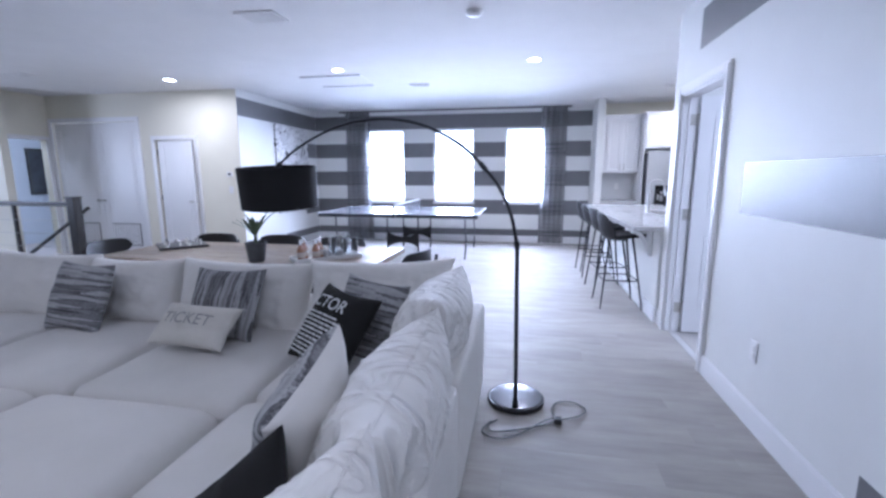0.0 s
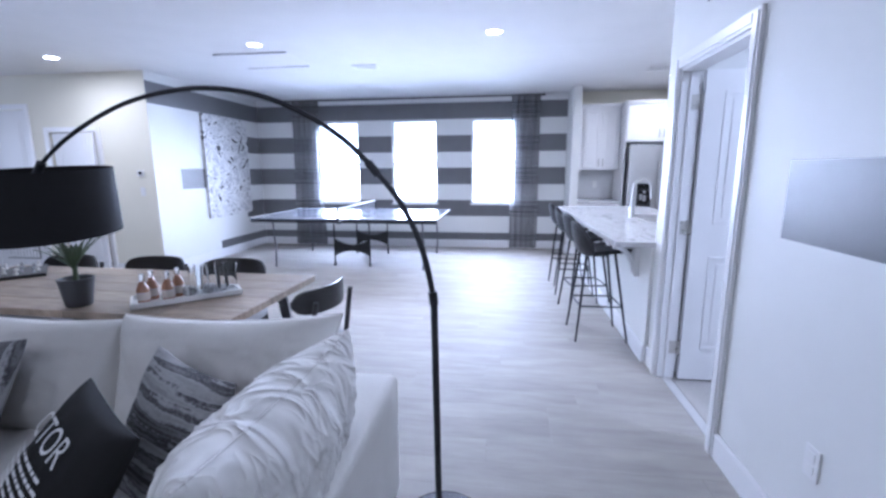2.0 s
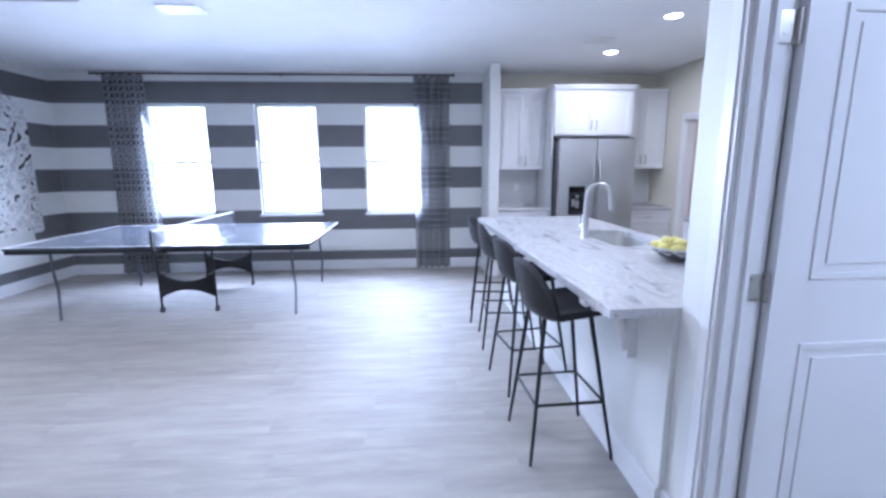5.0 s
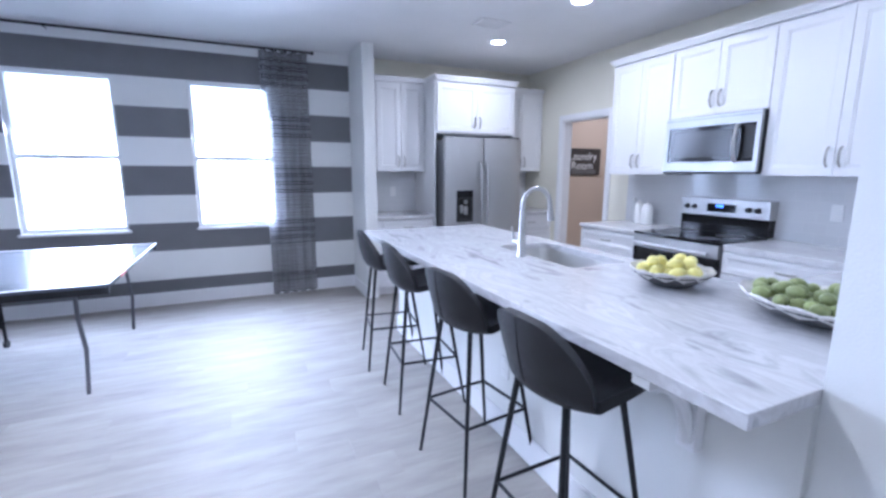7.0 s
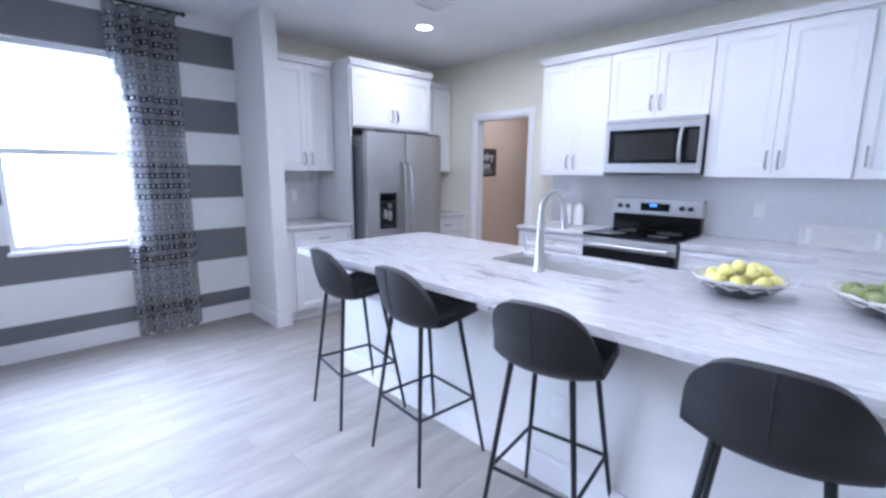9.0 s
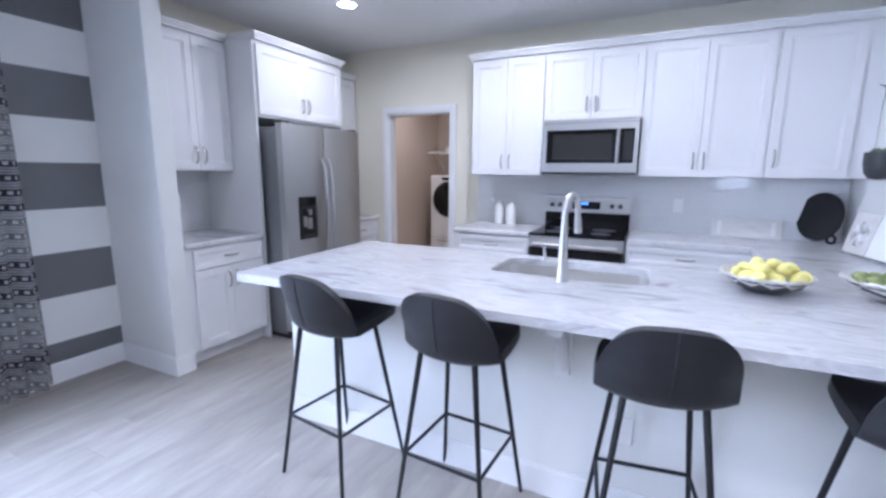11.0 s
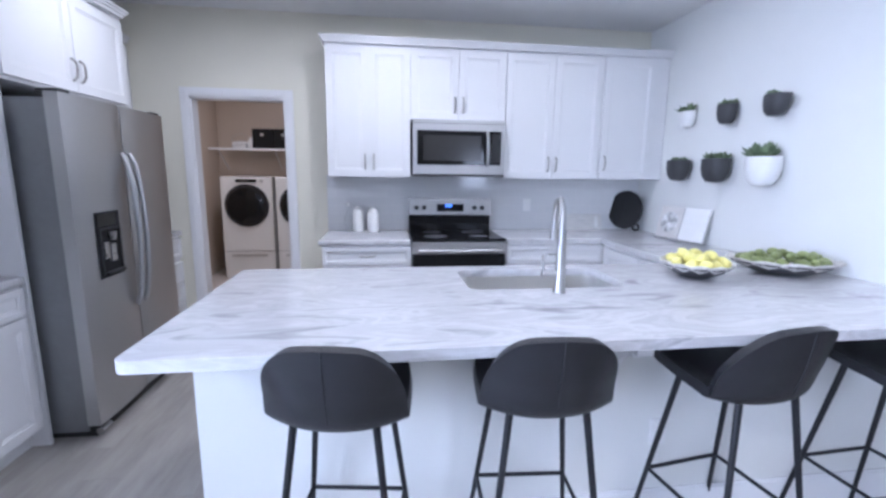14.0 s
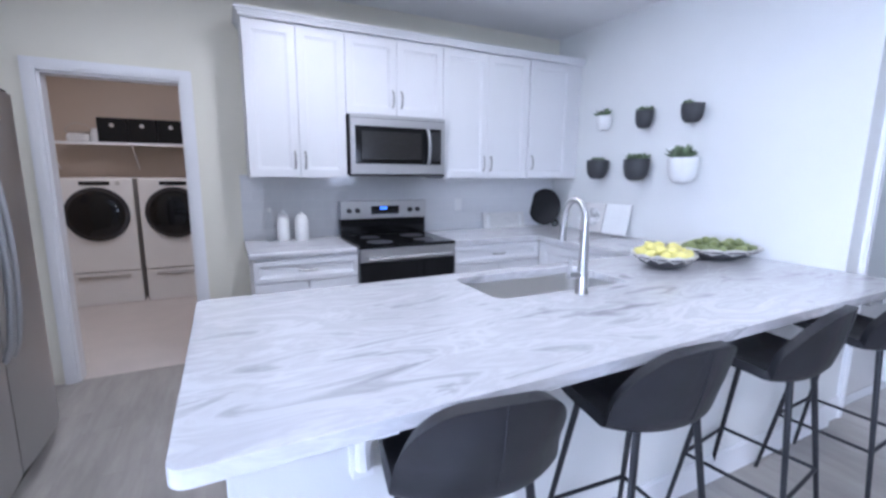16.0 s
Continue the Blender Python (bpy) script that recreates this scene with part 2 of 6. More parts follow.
_band = sine(_sep.outputs["Y"], 72.0)
_nz = _n.new("ShaderNodeTexNoise")
_nz.inputs["Scale"].default_value, _nz.inputs["Detail"].default_value = 60, 3
_l.new(_tc.outputs["UV"], _nz.inputs["Vector"])
# dark rows carry pale dots, the rows between them fine lines
_grey = calc("MULTIPLY", clip(_band, 5, 0.5), calc("MULTIPLY_ADD", sine(_sep.outputs["Y"], 360.0), 0.17, 0.36))
_dots = calc("MULTIPLY", clip(_band, -6, -4.2), clip(sine(_sep.outputs["X"], 125.0), 4, 0.2))
_sum = calc("ADD", _grey, calc("MULTIPLY", _dots, 0.85))
_val = calc("MULTIPLY", _sum, calc("MULTIPLY_ADD", _nz.outputs["Fac"], 0.9, 0.85))
_r = ramp_over(CURTAIN, _val, [(0.0, (0.055, 0.055, 0.062)), (0.5, (0.55, 0.55, 0.57)), (1.0, (0.85, 0.85, 0.87))])
_tr, _ms, _o = _n.new("ShaderNodeBsdfTranslucent"), _n.new("ShaderNodeMixShader"), _n["Material Output"]
_l.new(_r.outputs[0], _tr.inputs[0])
_ms.inputs[0].default_value = 0.5
_l.new(_n["Principled BSDF"].outputs[0], _ms.inputs[1])
_l.new(_tr.outputs[0], _ms.inputs[2])
_tp, _ms2 = _n.new("ShaderNodeBsdfTransparent"), _n.new("ShaderNodeMixShader")
_ms2.inputs[0].default_value = 0.56
_l.new(_ms.outputs[0], _ms2.inputs[1])
_l.new(_tp.outputs[0], _ms2.inputs[2])
_l.new(_ms2.outputs[0], _o.inputs[0])

# painting: white canvas with loose black strokes
ART = mat("abstract_black_on_white", (0.75, 0.75, 0.75), 0.6)
_n, _l = ART.node_tree.nodes, ART.node_tree.links
_tc, _t = _n.new("ShaderNodeTexCoord"), _n.new("ShaderNodeTexNoise")
_t.inputs["Scale"].default_value, _t.inputs["Detail"].default_value, _t.inputs["Distortion"].default_value = 4.6, 1.5, 2.4
_l.new(_tc.outputs["Object"], _t.inputs["Vector"])
ramp_over(ART, _t.outputs["Fac"], [(0.36, (0.03, 0.03, 0.03)), (0.40, (0.74, 0.74, 0.74)), (0.53, (0.76, 0.76, 0.76)), (0.545, (0.12, 0.12, 0.13)), (0.565, (0.76, 0.76, 0.76)), (0.66, (0.45, 0.45, 0.47))])

# backsplash: small stacked tiles with thin joints
_n, _l = SPLASH.node_tree.nodes, SPLASH.node_tree.links
_tc, _b = _n.new("ShaderNodeTexCoord"), _n.new("ShaderNodeTexBrick")
_b.inputs["Scale"].default_value = 1.0
_b.inputs["Brick Width"].default_value, _b.inputs["Row Height"].default_value, _b.inputs["Mortar Size"].default_value = 0.15, 0.075, 0.003
_b.inputs["Color1"].default_value, _b.inputs["Color2"].default_value, _b.inputs["Mortar"].default_value = (0.66, 0.668, 0.68, 1), (0.68, 0.688, 0.70, 1), (0.71, 0.715, 0.725, 1)
_l.new(_tc.outputs["UV"], _b.inputs["Vector"])
_l.new(_b.outputs["Color"], _n["Principled BSDF"].inputs["Base Color"])
_bp = _n.new("ShaderNodeBump")
_bp.inputs["Strength"].default_value, _bp.inputs["Distance"].default_value, _bp.invert = 0.5, 0.002, True
_l.new(_b.outputs["Fac"], _bp.inputs["Height"])
_l.new(_bp.outputs[0], _n["Principled BSDF"].inputs["Normal"])


# ---- mesh helpers ----
def box(bm, x0, x1, y0, y1, z0, z1, bevel=0.0):
    r = bmesh.ops.create_cube(bm, size=1, matrix=Matrix.Translation(((x0 + x1) / 2, (y0 + y1) / 2, (z0 + z1) / 2)) @ Matrix.Diagonal((abs(x1 - x0), abs(y1 - y0), abs(z1 - z0), 1)))
    if bevel:
        es = list({e for v in r["verts"] for e in v.link_edges})
        bmesh.ops.bevel(bm, geom=es, offset=bevel, segments=2, affect="EDGES", profile=0.6)
    return bm


def boxes(*rows, bevel=0.0):
    bm = bmesh.new()
    for r in rows:
        box(bm, *r, bevel=bevel)
    return bm


def rod(bm, a, b, r0, r1=None, seg=10):
    """A round bar from a to b."""
    a, b = Vector(a), Vector(b)
    d = b - a
    m = Matrix.Translation((a + b) / 2) @ d.to_track_quat("Z", "Y").to_matrix().to_4x4()
    bmesh.ops.create_cone(bm, cap_ends=True, segments=seg, radius1=r0, radius2=r0 if r1 is None else r1, depth=d.length, matrix=m)
    return bm


def rods(*rows, seg=10):
    bm = bmesh.new()
    for r in rows:
        rod(bm, *r, seg=seg)
    return bm


def tube(bm, pts, r, seg=8, taper=None):
    """A round bar bent along pts."""
    pts = [Vector(p) for p in pts]
    rings = []
    up = Vector((0.13, 0.31, 0.94)).normalized()
    for i, p in enumerate(pts):
        t = (pts[min(i + 1, len(pts) - 1)] - pts[max(i - 1, 0)]).normalized()
        s = t.cross(up).normalized()
        u = s.cross(t)
        rr = r if taper is None else r + (taper - r) * i / (len(pts) - 1)
        rings.append([bm.verts.new(p + rr * (math.cos(a) * s + math.sin(a) * u)) for a in (2 * math.pi * k / seg for k in range(seg))])
    for q, w in zip(rings, rings[1:]):
        for k in range(seg):
            bm.faces.new((q[k], q[(k + 1) % seg], w[(k + 1) % seg], w[k]))
    bm.faces.new(rings[0][::-1]), bm.faces.new(rings[-1])
    return bm


def turned(profile, seg=24, at=(0, 0, 0), bm=None, squash=1.0, wave=0.0, waves=0):
    """A shape turned round the z axis from (radius, height) pairs."""
    bm = bm or bmesh.new()
    rings = []
    for i, (r, z) in enumerate(profile):
        ring = []
        for k in range(seg):
            a = 2 * math.pi * k / seg
            w = 1 + wave * math.cos(waves * a) * (i / (len(profile) - 1)) if waves else 1
            ring.append(bm.verts.new((at[0] + r * math.cos(a), at[1] + squash * r * math.sin(a), at[2] + z * w)))
        rings.append(ring)
    for q, w in zip(rings, rings[1:]):
        for k in range(seg):
            bm.faces.new((q[k], q[(k + 1) % seg], w[(k + 1) % seg], w[k]))
    bm.faces.new(rings[0][::-1]), bm.faces.new(rings[-1])
    return bm


def grid_solid(front, back, n, m):
    """Two (n x m) sheets of points closed along their rim."""
    bm = bmesh.new()
    f = [[bm.verts.new(front(i / (n - 1), j / (m - 1))) for j in range(m)] for i in range(n)]
    b = [[bm.verts.new(back(i / (n - 1), j / (m - 1))) for j in range(m)] for i in range(n)]
    for i in range(n - 1):
        for j in range(m - 1):
            bm.faces.new((f[i][j], f[i + 1][j], f[i + 1][j + 1], f[i][j + 1]))
            bm.faces.new((b[i][j], b[i][j + 1], b[i + 1][j + 1], b[i + 1][j]))
    rim = [(i, 0) for i in range(n)] + [(n - 1, j) for j in range(1, m)] + [(i, m - 1) for i in range(n - 2, -1, -1)] + [(0, j) for j in range(m - 2, 0, -1)]
    for (i, j), (k, q) in zip(rim, rim[1:] + rim[:1]):
        bm.faces.new((f[i][j], b[i][j], b[k][q], f[k][q]))
    bmesh.ops.recalc_face_normals(bm, faces=bm.faces)
    return bm


def pillow_height(u, v, t, p=0.42):
    return t / 2 * max(0.0, (1 - abs(u) ** 2.2) * (1 - abs(v) ** 2.2)) ** p


def pillow(w, h, t, seed=0, crease=0.004, n=26, p=0.42, pinch=0.07, folds=0.0):
    """A stuffed cushion, standing in the local xz plane with its middle at the origin."""
    def side(sign):
        def f(a, b):
            u, v = math.sin((a - 0.5) * 3.1), math.sin((b - 0.5) * 3.1)
            d = pillow_height(u, v, t, p)
            q = Vector((u * w / 2 * (1 - pinch * (1 - v * v)), 0, v * h / 2 * (1 - pinch * (1 - u * u))))
            k = noise.noise(Vector((u * 2.2 + seed, v * 2.2, sign * 3.1))) + 0.6 * abs(noise.noise(Vector((u * 5 + seed, v * 3 + 4, sign))))
            if folds:
                # many short pulled creases across the cloth, forking at an angle
                wob = 0.8 * noise.noise(Vector((u * 1.3 + seed, v * 1.3, 7.0)))
                s1 = noise.noise(Vector((u * 3.1 * w / h + 1.4 * v + seed + 2 * wob, v * 1.3 - seed, sign * 2.0)))
                s2 = noise.noise(Vector((u * 5.0 * w / h - 2.8 * v - seed, v * 2.0 + wob, sign * 5.0)))
                s3 = noise.noise(Vector((u * 1.8 + seed, v * 3.2 + 1.4 * u, sign * 8.0)))
                rim = min(1.0, 3.2 * (1 - u * u)) * min(1.0, 3.2 * (1 - v * v))
                k += folds * rim * (2.2 * max(0, 1 - abs(s1) * 3.6) ** 1.6 + 1.4 * max(0, 1 - abs(s2) * 3.8) ** 1.6 + 1.3 * max(0, 1 - abs(s3) * 4) ** 2)
            q.y = sign * (d + crease * 3 * k * min(1, d / (0.36 * t + 1e-6)) ** 2)
            return q
        return f
    return grid_solid(side(-1), side(1), n, n)


def soft_box(w, d, h, r, bulge=0.0, n=9, seed=0, lump=0.0):
    """An upholstered block on z = 0, its edges rounded by r and its top swollen."""
    def ticks(half):
        return sorted({round(q, 4) for q in (-half, half, -half + r * 0.3, half - r * 0.3, *[(-half + r) + (2 * half - 2 * r) * i / n for i in range(n + 1)])})
    X, Y, Z = ticks(w / 2), ticks(d / 2), ticks(h / 2)
    bm = bmesh.new()
    seen = {}

    def vert(x, y, z):
        k = (round(x, 5), round(y, 5), round(z, 5))
        if k not in seen:
            i = Vector([max(-c + r, min(c - r, q)) for q, c in zip((x, y, z), (w / 2, d / 2, h / 2))])
            o = Vector((x, y, z)) - i
            p = i + (o.normalized() * r if o.length > 1e-9 else o)
            if z > 0:
                g = max(0, (1 - (2 * x / w) ** 2) * (1 - (2 * y / d) ** 2)) ** 0.6
                p.z += (z / (h / 2)) * (bulge * g + lump * noise.noise(Vector((x * 4 + seed, y * 4, 0))))
            seen[k] = bm.verts.new((p.x, p.y, p.z + h / 2))
        return seen[k]
    for A, B, f in ((X, Y, lambda a, b, s: (a, b, s * h / 2)), (X, Z, lambda a, b, s: (a, s * d / 2, b)), (Y, Z, lambda a, b, s: (s * w / 2, a, b))):
        for s in (-1, 1):
            for a0, a1 in zip(A, A[1:]):
                for b0, b1 in zip(B, B[1:]):
                    bm.faces.new((vert(*f(a0, b0, s)), vert(*f(a1, b0, s)), vert(*f(a1, b1, s)), vert(*f(a0, b1, s))))
    bmesh.ops.recalc_face_normals(bm, faces=bm.faces)
    return bm


def mesh_of(name, bm, material, smooth=None):
    me = bpy.data.meshes.new(name)
    bm.to_mesh(me)
    bm.free()
    me.materials.append(material)
    if smooth is None:
        smooth = len(me.polygons) > 30
    if smooth:
        me.shade_smooth()
        me.set_sharp_from_angle(angle=radians(42))
    return me


def part(name, bm, material, parent, label="", smooth=None, at=None):
    o = new(name, mesh_of(name, bm, material, smooth))
    o.parent = parent
    if at is not None:
        o.matrix_basis = at
    return tagged(o, label) if label else o


def thing(name, m, label, category, group=""):
    o = new(name)
    o.empty_display_size = 0.1
    o.matrix_basis = m
    return tagged(o, label, category, group)


def solid(name, bm, material, label, category, group="", kind="", smooth=None, m=None):
    o = new(name, mesh_of(name, bm, material, smooth))
    if m is not None:
        o.matrix_basis = m
    return tagged(o, label, category, group, kind)


def structure(name, bm, material, label="", smooth=None, category=""):
    return tagged(new(name, mesh_of(name, bm, material, smooth)), label, category, "", "structure")


def lettering(name, words, size, material, parent, m, depth=0.001, warp=None, label=""):
    c = bpy.data.curves.new(name, "FONT")
    c.body, c.size, c.extrude, c.align_x, c.align_y = words, size, depth, "CENTER", "CENTER"
    tmp = new(name, c)
    me = bpy.data.meshes.new_from_object(tmp.evaluated_get(bpy.context.evaluated_depsgraph_get()))
    bpy.data.objects.remove(tmp)
    me.materials.clear()
    me.materials.append(material)
    me.transform(m)
    if warp:
        for v in me.vertices:
            v.co = warp(v.co)
    o = new(name, me)
    o.parent = parent
    return tagged(o, label) if label else o


def pieces(rows):
    """One bmesh of boxes from (x0, x1, y0, y1, z0, z1) rows."""
    return boxes(*rows)


# ---- the large structure ----
XE, XW, YS = 1.465, -4.345, 4.575      # east wall face, games wall face, kitchen south wall face
XK = 3.96                              # kitchen east wall face
BB = 0.14                              # baseboard height

floor = structure("floor", boxes((-8.02, 1.56, -3.2, YN, -0.12, -0.008), (1.56, 3.99, 4.5, YN, -0.12, -0.008)), mat("floor_joint", (0.09, 0.085, 0.08), 0.6), "grey wood-look plank floor", category="floor")
structure("floor_bedroom", boxes((1.565, 4.5, 0.4, 4.455, -0.12, -0.003)), mat("pale_carpet", (0.50, 0.48, 0.46), 0.95, var=0.1, scale=120, bump=0.6, bscale=300), "pale carpet behind the open door", category="floor")
structure("floor_laundry", boxes((3.995, 6.9, 7.0, YN, -0.12, -0.002)), LFLOOR, "pale smooth laundry room floor", category="floor")
structure("floor_hall", boxes((-10.6, -8.025, 5.0, 8.6, -0.12, -0.002)), LFLOOR, "pale floor in the side hall", category="floor")
structure("ceiling", boxes((-10.7, 6.95, -3.3, 9.6, CEIL, CEIL + 0.12)), CEILM, "flat white textured ceiling", category="ceiling")

wn_rows = []
xs = [XW - 0.115] + [v for w in WIN for v in w] + [XE]
for i in range(0, len(xs), 2):
    wn_rows.append((xs[i], xs[i + 1], YN, YN + 0.14, 0, CEIL))
for a, b in WIN:
    wn_rows += [(a, b, YN, YN + 0.14, 0, WZ0), (a, b, YN, YN + 0.14, WZ1, CEIL)]
wall_north = structure("wall_north", pieces(wn_rows), WALL, "white wall with broad grey painted stripes and three windows", category="wall")
STR = [(2.335, 2.62), (1.755, 2.05), (1.17, 1.47), (0.585, 0.88), (BB, 0.275)]


def stripe(rows, wall):
    part("painted_stripe", pieces(rows), STRIPE, wall, "dark grey painted stripe")


gaps = [(XW, WIN[0][0]), (WIN[0][1], WIN[1][0]), (WIN[1][1], WIN[2][0]), (WIN[2][1], 1.437)]
e = 0.002
for z0, z1 in STR:
    if z0 > WZ1 or z1 < WZ0:
        stripe([(XW + e, 1.437, YN - e, YN + e, z0, z1)], wall_north)
    elif z0 < WZ0:
        stripe([(XW + e, 1.437, YN - e, YN + e, z0, WZ0 - 0.03)] + [(a + (e if i == 0 else 0), b, YN - e, YN + e, WZ0 - 0.03, z1) for i, (a, b) in enumerate(gaps)], wall_north)
    else:
        stripe([(a + (e if i == 0 else 0), b, YN - e, YN + e, z0, z1) for i, (a, b) in enumerate(gaps)], wall_north)

wall_games = structure("wall_west_games", boxes((XW - 0.115, XW, 6.752, YN, 0, CEIL)), WALL, "white wall with staggered grey stripes behind a painting", category="wall")
for (z0, z1), y0 in zip(STR, (6.753, 8.80, 7.25, 8.86, 8.03)):
    stripe([(XW - e, XW + e, y0, YN - e * 2, z0, z1)], wall_games)

wall_hall = structure("wall_hall", boxes((-8.02, -7.93, 6.75, 6.87, 0, CEIL), (-7.93, -6.24, 6.75, 6.87, 2.29, CEIL), (-6.24, -5.90, 6.75, 6.87, 0, CEIL), (-5.90, -5.16, 6.75, 6.87, 1.97, CEIL), (-5.16, XW - 0.001, 6.75, 6.87, 0, CEIL)), CREAM, "cream wall with closet and a panelled door", category="wall")
structure("wall_west", boxes((-8.14, -8.02, 6.68, 6.87, 0, CEIL), (-8.14, -8.02, 6.06, 6.68, 2.0, CEIL), (-8.14, -8.02, 5.9, 6.06, 0, CEIL)), CREAM, "cream wall with a doorway to a side room", category="wall")
structure("wall_stair", boxes((-9.6, -7.74, 5.78, 5.9, 0, CEIL)), CREAM, "cream wall beside the stairwell", category="wall")
structure("wall_stair_side", boxes((-9.6, -9.5, -3.2, 3.05, 0, CEIL), (-9.6, -9.5, 4.15, 5.78, 0, CEIL), (-9.6, -9.5, 3.05, 4.15, 0, 0.9), (-9.6, -9.5, 3.05, 4.15, 2.3, CEIL)), CREAM, "plain cream wall", category="wall")
structure("wall_side_room", boxes((-9.95, -9.83, 5.9, 8.6, 0, CEIL), (-9.83, -8.14, 8.5, 8.6, 0, CEIL)), HALLBLUE, "pale blue-grey wall of the side room", category="wall")
structure("wall_south", boxes((-9.6, 1.62, -3.3, -3.2, 0, CEIL)), WALL, "plain white wall", category="wall")

D0, D1, DH = 3.53, 4.36, 2.052
wall_east = structure("wall_east", boxes((XE, XE + 0.115, -3.2, D0, 0, CEIL), (XE, XE + 0.115, D0, D1, DH, CEIL), (XE, XE + 0.115, D1, YS - 0.12, 0, CEIL)), WALL, "white wall with grey painted bands", category="wall")
for (z0, z1), y1 in zip(STR, (4.065, None, 3.16, None, 1.99)):
    if y1:
        stripe([(XE - e, XE + e, -3.19, y1, z0, z1)], wall_east)
structure("wall_kitchen_south", boxes((XE, 4.08, YS - 0.12, YS, 0, CEIL)), WALL, "white kitchen wall with planters", category="wall")
structure("wall_bedroom", boxes((4.4, 4.5, 0.4, YS - 0.12, 0, CEIL), (XE + 0.115, 4.4, 0.4, 0.5, 0, CEIL)), WALL, "plain white wall", category="wall")
L0, L1, LH = 7.875, 8.64, 2.045
structure("wall_kitchen_east", boxes((XK, XK + 0.12, YS, L0, 0, CEIL), (XK, XK + 0.12, L0, L1, LH, CEIL), (XK, XK + 0.12, L1, YN, 0, CEIL)), CREAM, "off-white kitchen wall with a doorway", category="wall")
structure("wall_kitchen_north", boxes((XE, 4.08, YN, YN + 0.14, 0, CEIL)), CREAM, "off-white kitchen wall", category="wall")
structure("wall_stub", boxes((1.44, 1.57, 8.80, YN - 0.001, 0, CEIL - 0.001), bevel=0.008), WALL, "white end of the kitchen wall", category="wall", smooth=False)
for side, row in (("north", (4.08, 6.9, YN, YN + 0.12, 0, CEIL)), ("east", (6.8, 6.9, 7.0, YN, 0, CEIL)), ("south", (4.08, 6.8, 7.0, 7.1, 0, CEIL))):
    structure("wall_laundry_" + side, boxes(row), BEIGE, "warm beige laundry room wall", category="wall")
half = structure("wall_peninsula", boxes((1.44, 1.56, YS, 7.70, 0, 0.875), bevel=0.004), WALL, "white half wall that carries the worktop", category="wall", smooth=False)


def baseboard(rows):
    bm = bmesh.new()
    for r in rows:
        x0, x1, y0, y1 = r
        box(bm, x0, x1, y0, y1, 0, BB - 0.012)
        # a thinner top lip
        if abs(x1 - x0) < abs(y1 - y0):
            box(bm, x0 + 0.004, x1 - 0.004, y0, y1, BB - 0.012, BB)
        else:
            box(bm, x0, x1, y0 + 0.004, y1 - 0.004, BB - 0.012, BB)
    return bm


T = 0.015
structure("baseboard", baseboard([(XW + T, 1.44 - T, YN - T, YN), (XW, XW + T, 6.76, YN), (1.44 - T, 1.44, 8.80 - T, YN), (1.44, 1.57, 8.80 - T, 8.80),
                                  (XE - T, XE, -3.2, D0 - 0.07), (XE - T, XE, D1 + 0.07, YS - 0.001), (1.44 - T, 1.44, YS, 7.70 + T), (1.44, 2.26, 7.70, 7.70 + T),
                                  (-5.09, XW, 6.75 - T, 6.75), (-6.17, -5.97, 6.75 - T, 6.75)]), TRIM, "tall white baseboard", category="baseboard")


def casing(name, axis, face, sign, a, b, h, w=0.07, t=0.018):
    """Moulded trim round an opening from a to b, on a wall face across the axis."""
    bm = bmesh.new()
    for (s0, s1, z0, z1) in ((a - w, a, 0, h + w), (b, b + w, 0, h + w), (a, b, h, h + w)):
        for k, (i0, i1) in enumerate(((0, 1), (0.25, 0.8))):
            # a flat board with a raised band on it
            if s1 - s0 < 0.1:
                p0, p1, q0, q1 = s0 + (s1 - s0) * i0, s0 + (s1 - s0) * i1, z0, z1 - (w * (1 - i1))
            else:
                p0, p1, q0, q1 = s0, s1, z0 + (z1 - z0) * i0, z0 + (z1 - z0) * i1
            f0, f1 = face, face + sign * (t + 0.006 * k)
            if axis == "x":
                box(bm, min(f0, f1), max(f0, f1), p0, p1, q0, q1)
            else:
                box(bm, p0, p1, min(f0, f1), max(f0, f1), q0, q1)
    return structure(name, bm, TRIM, "white moulded door casing", category="trim")


casing("trim_bedroom_door", "x", XE, -1, D0, D1, DH)
casing("trim_laundry_door", "x", XK, -1, L0, L1, LH)
casing("trim_hall_door", "y", 6.75, -1, -5.90, -5.16, 1.97)
casing("trim_closet", "y", 6.75, -1, -7.93, -6.24, 2.29)
casing("trim_side_room", "x", -8.02, 1, 6.06, 6.68, 2.0, 0.06)
structure("trim_jamb", boxes((XE - 0.001, XE + 0.116, D1 - 0.018, D1, 0, DH), (XE - 0.001, XE + 0.116, D0, D0 + 0.018, 0, DH), (XE - 0.001, XE + 0.116, D0, D1, DH - 0.018, DH),
                             (XE + 0.045, XE + 0.06, D1 - 0.03, D1 - 0.018, 0, DH), (XK - 0.001, XK + 0.121, L0, L0 + 0.015, 0, LH), (XK - 0.001, XK + 0.121, L1 - 0.015, L1, 0, LH), (XK - 0.001, XK + 0.121, L0, L1, LH - 0.015, LH)), TRIM, "white door jamb", category="trim")
structure("trim_threshold", boxes((XE + 0.03, XE + 0.085, D0 + 0.018, D1 - 0.018, -0.01, 0.006)), mat("threshold_strip", (0.5, 0.5, 0.5), 0.4), "pale threshold strip", category="trim")


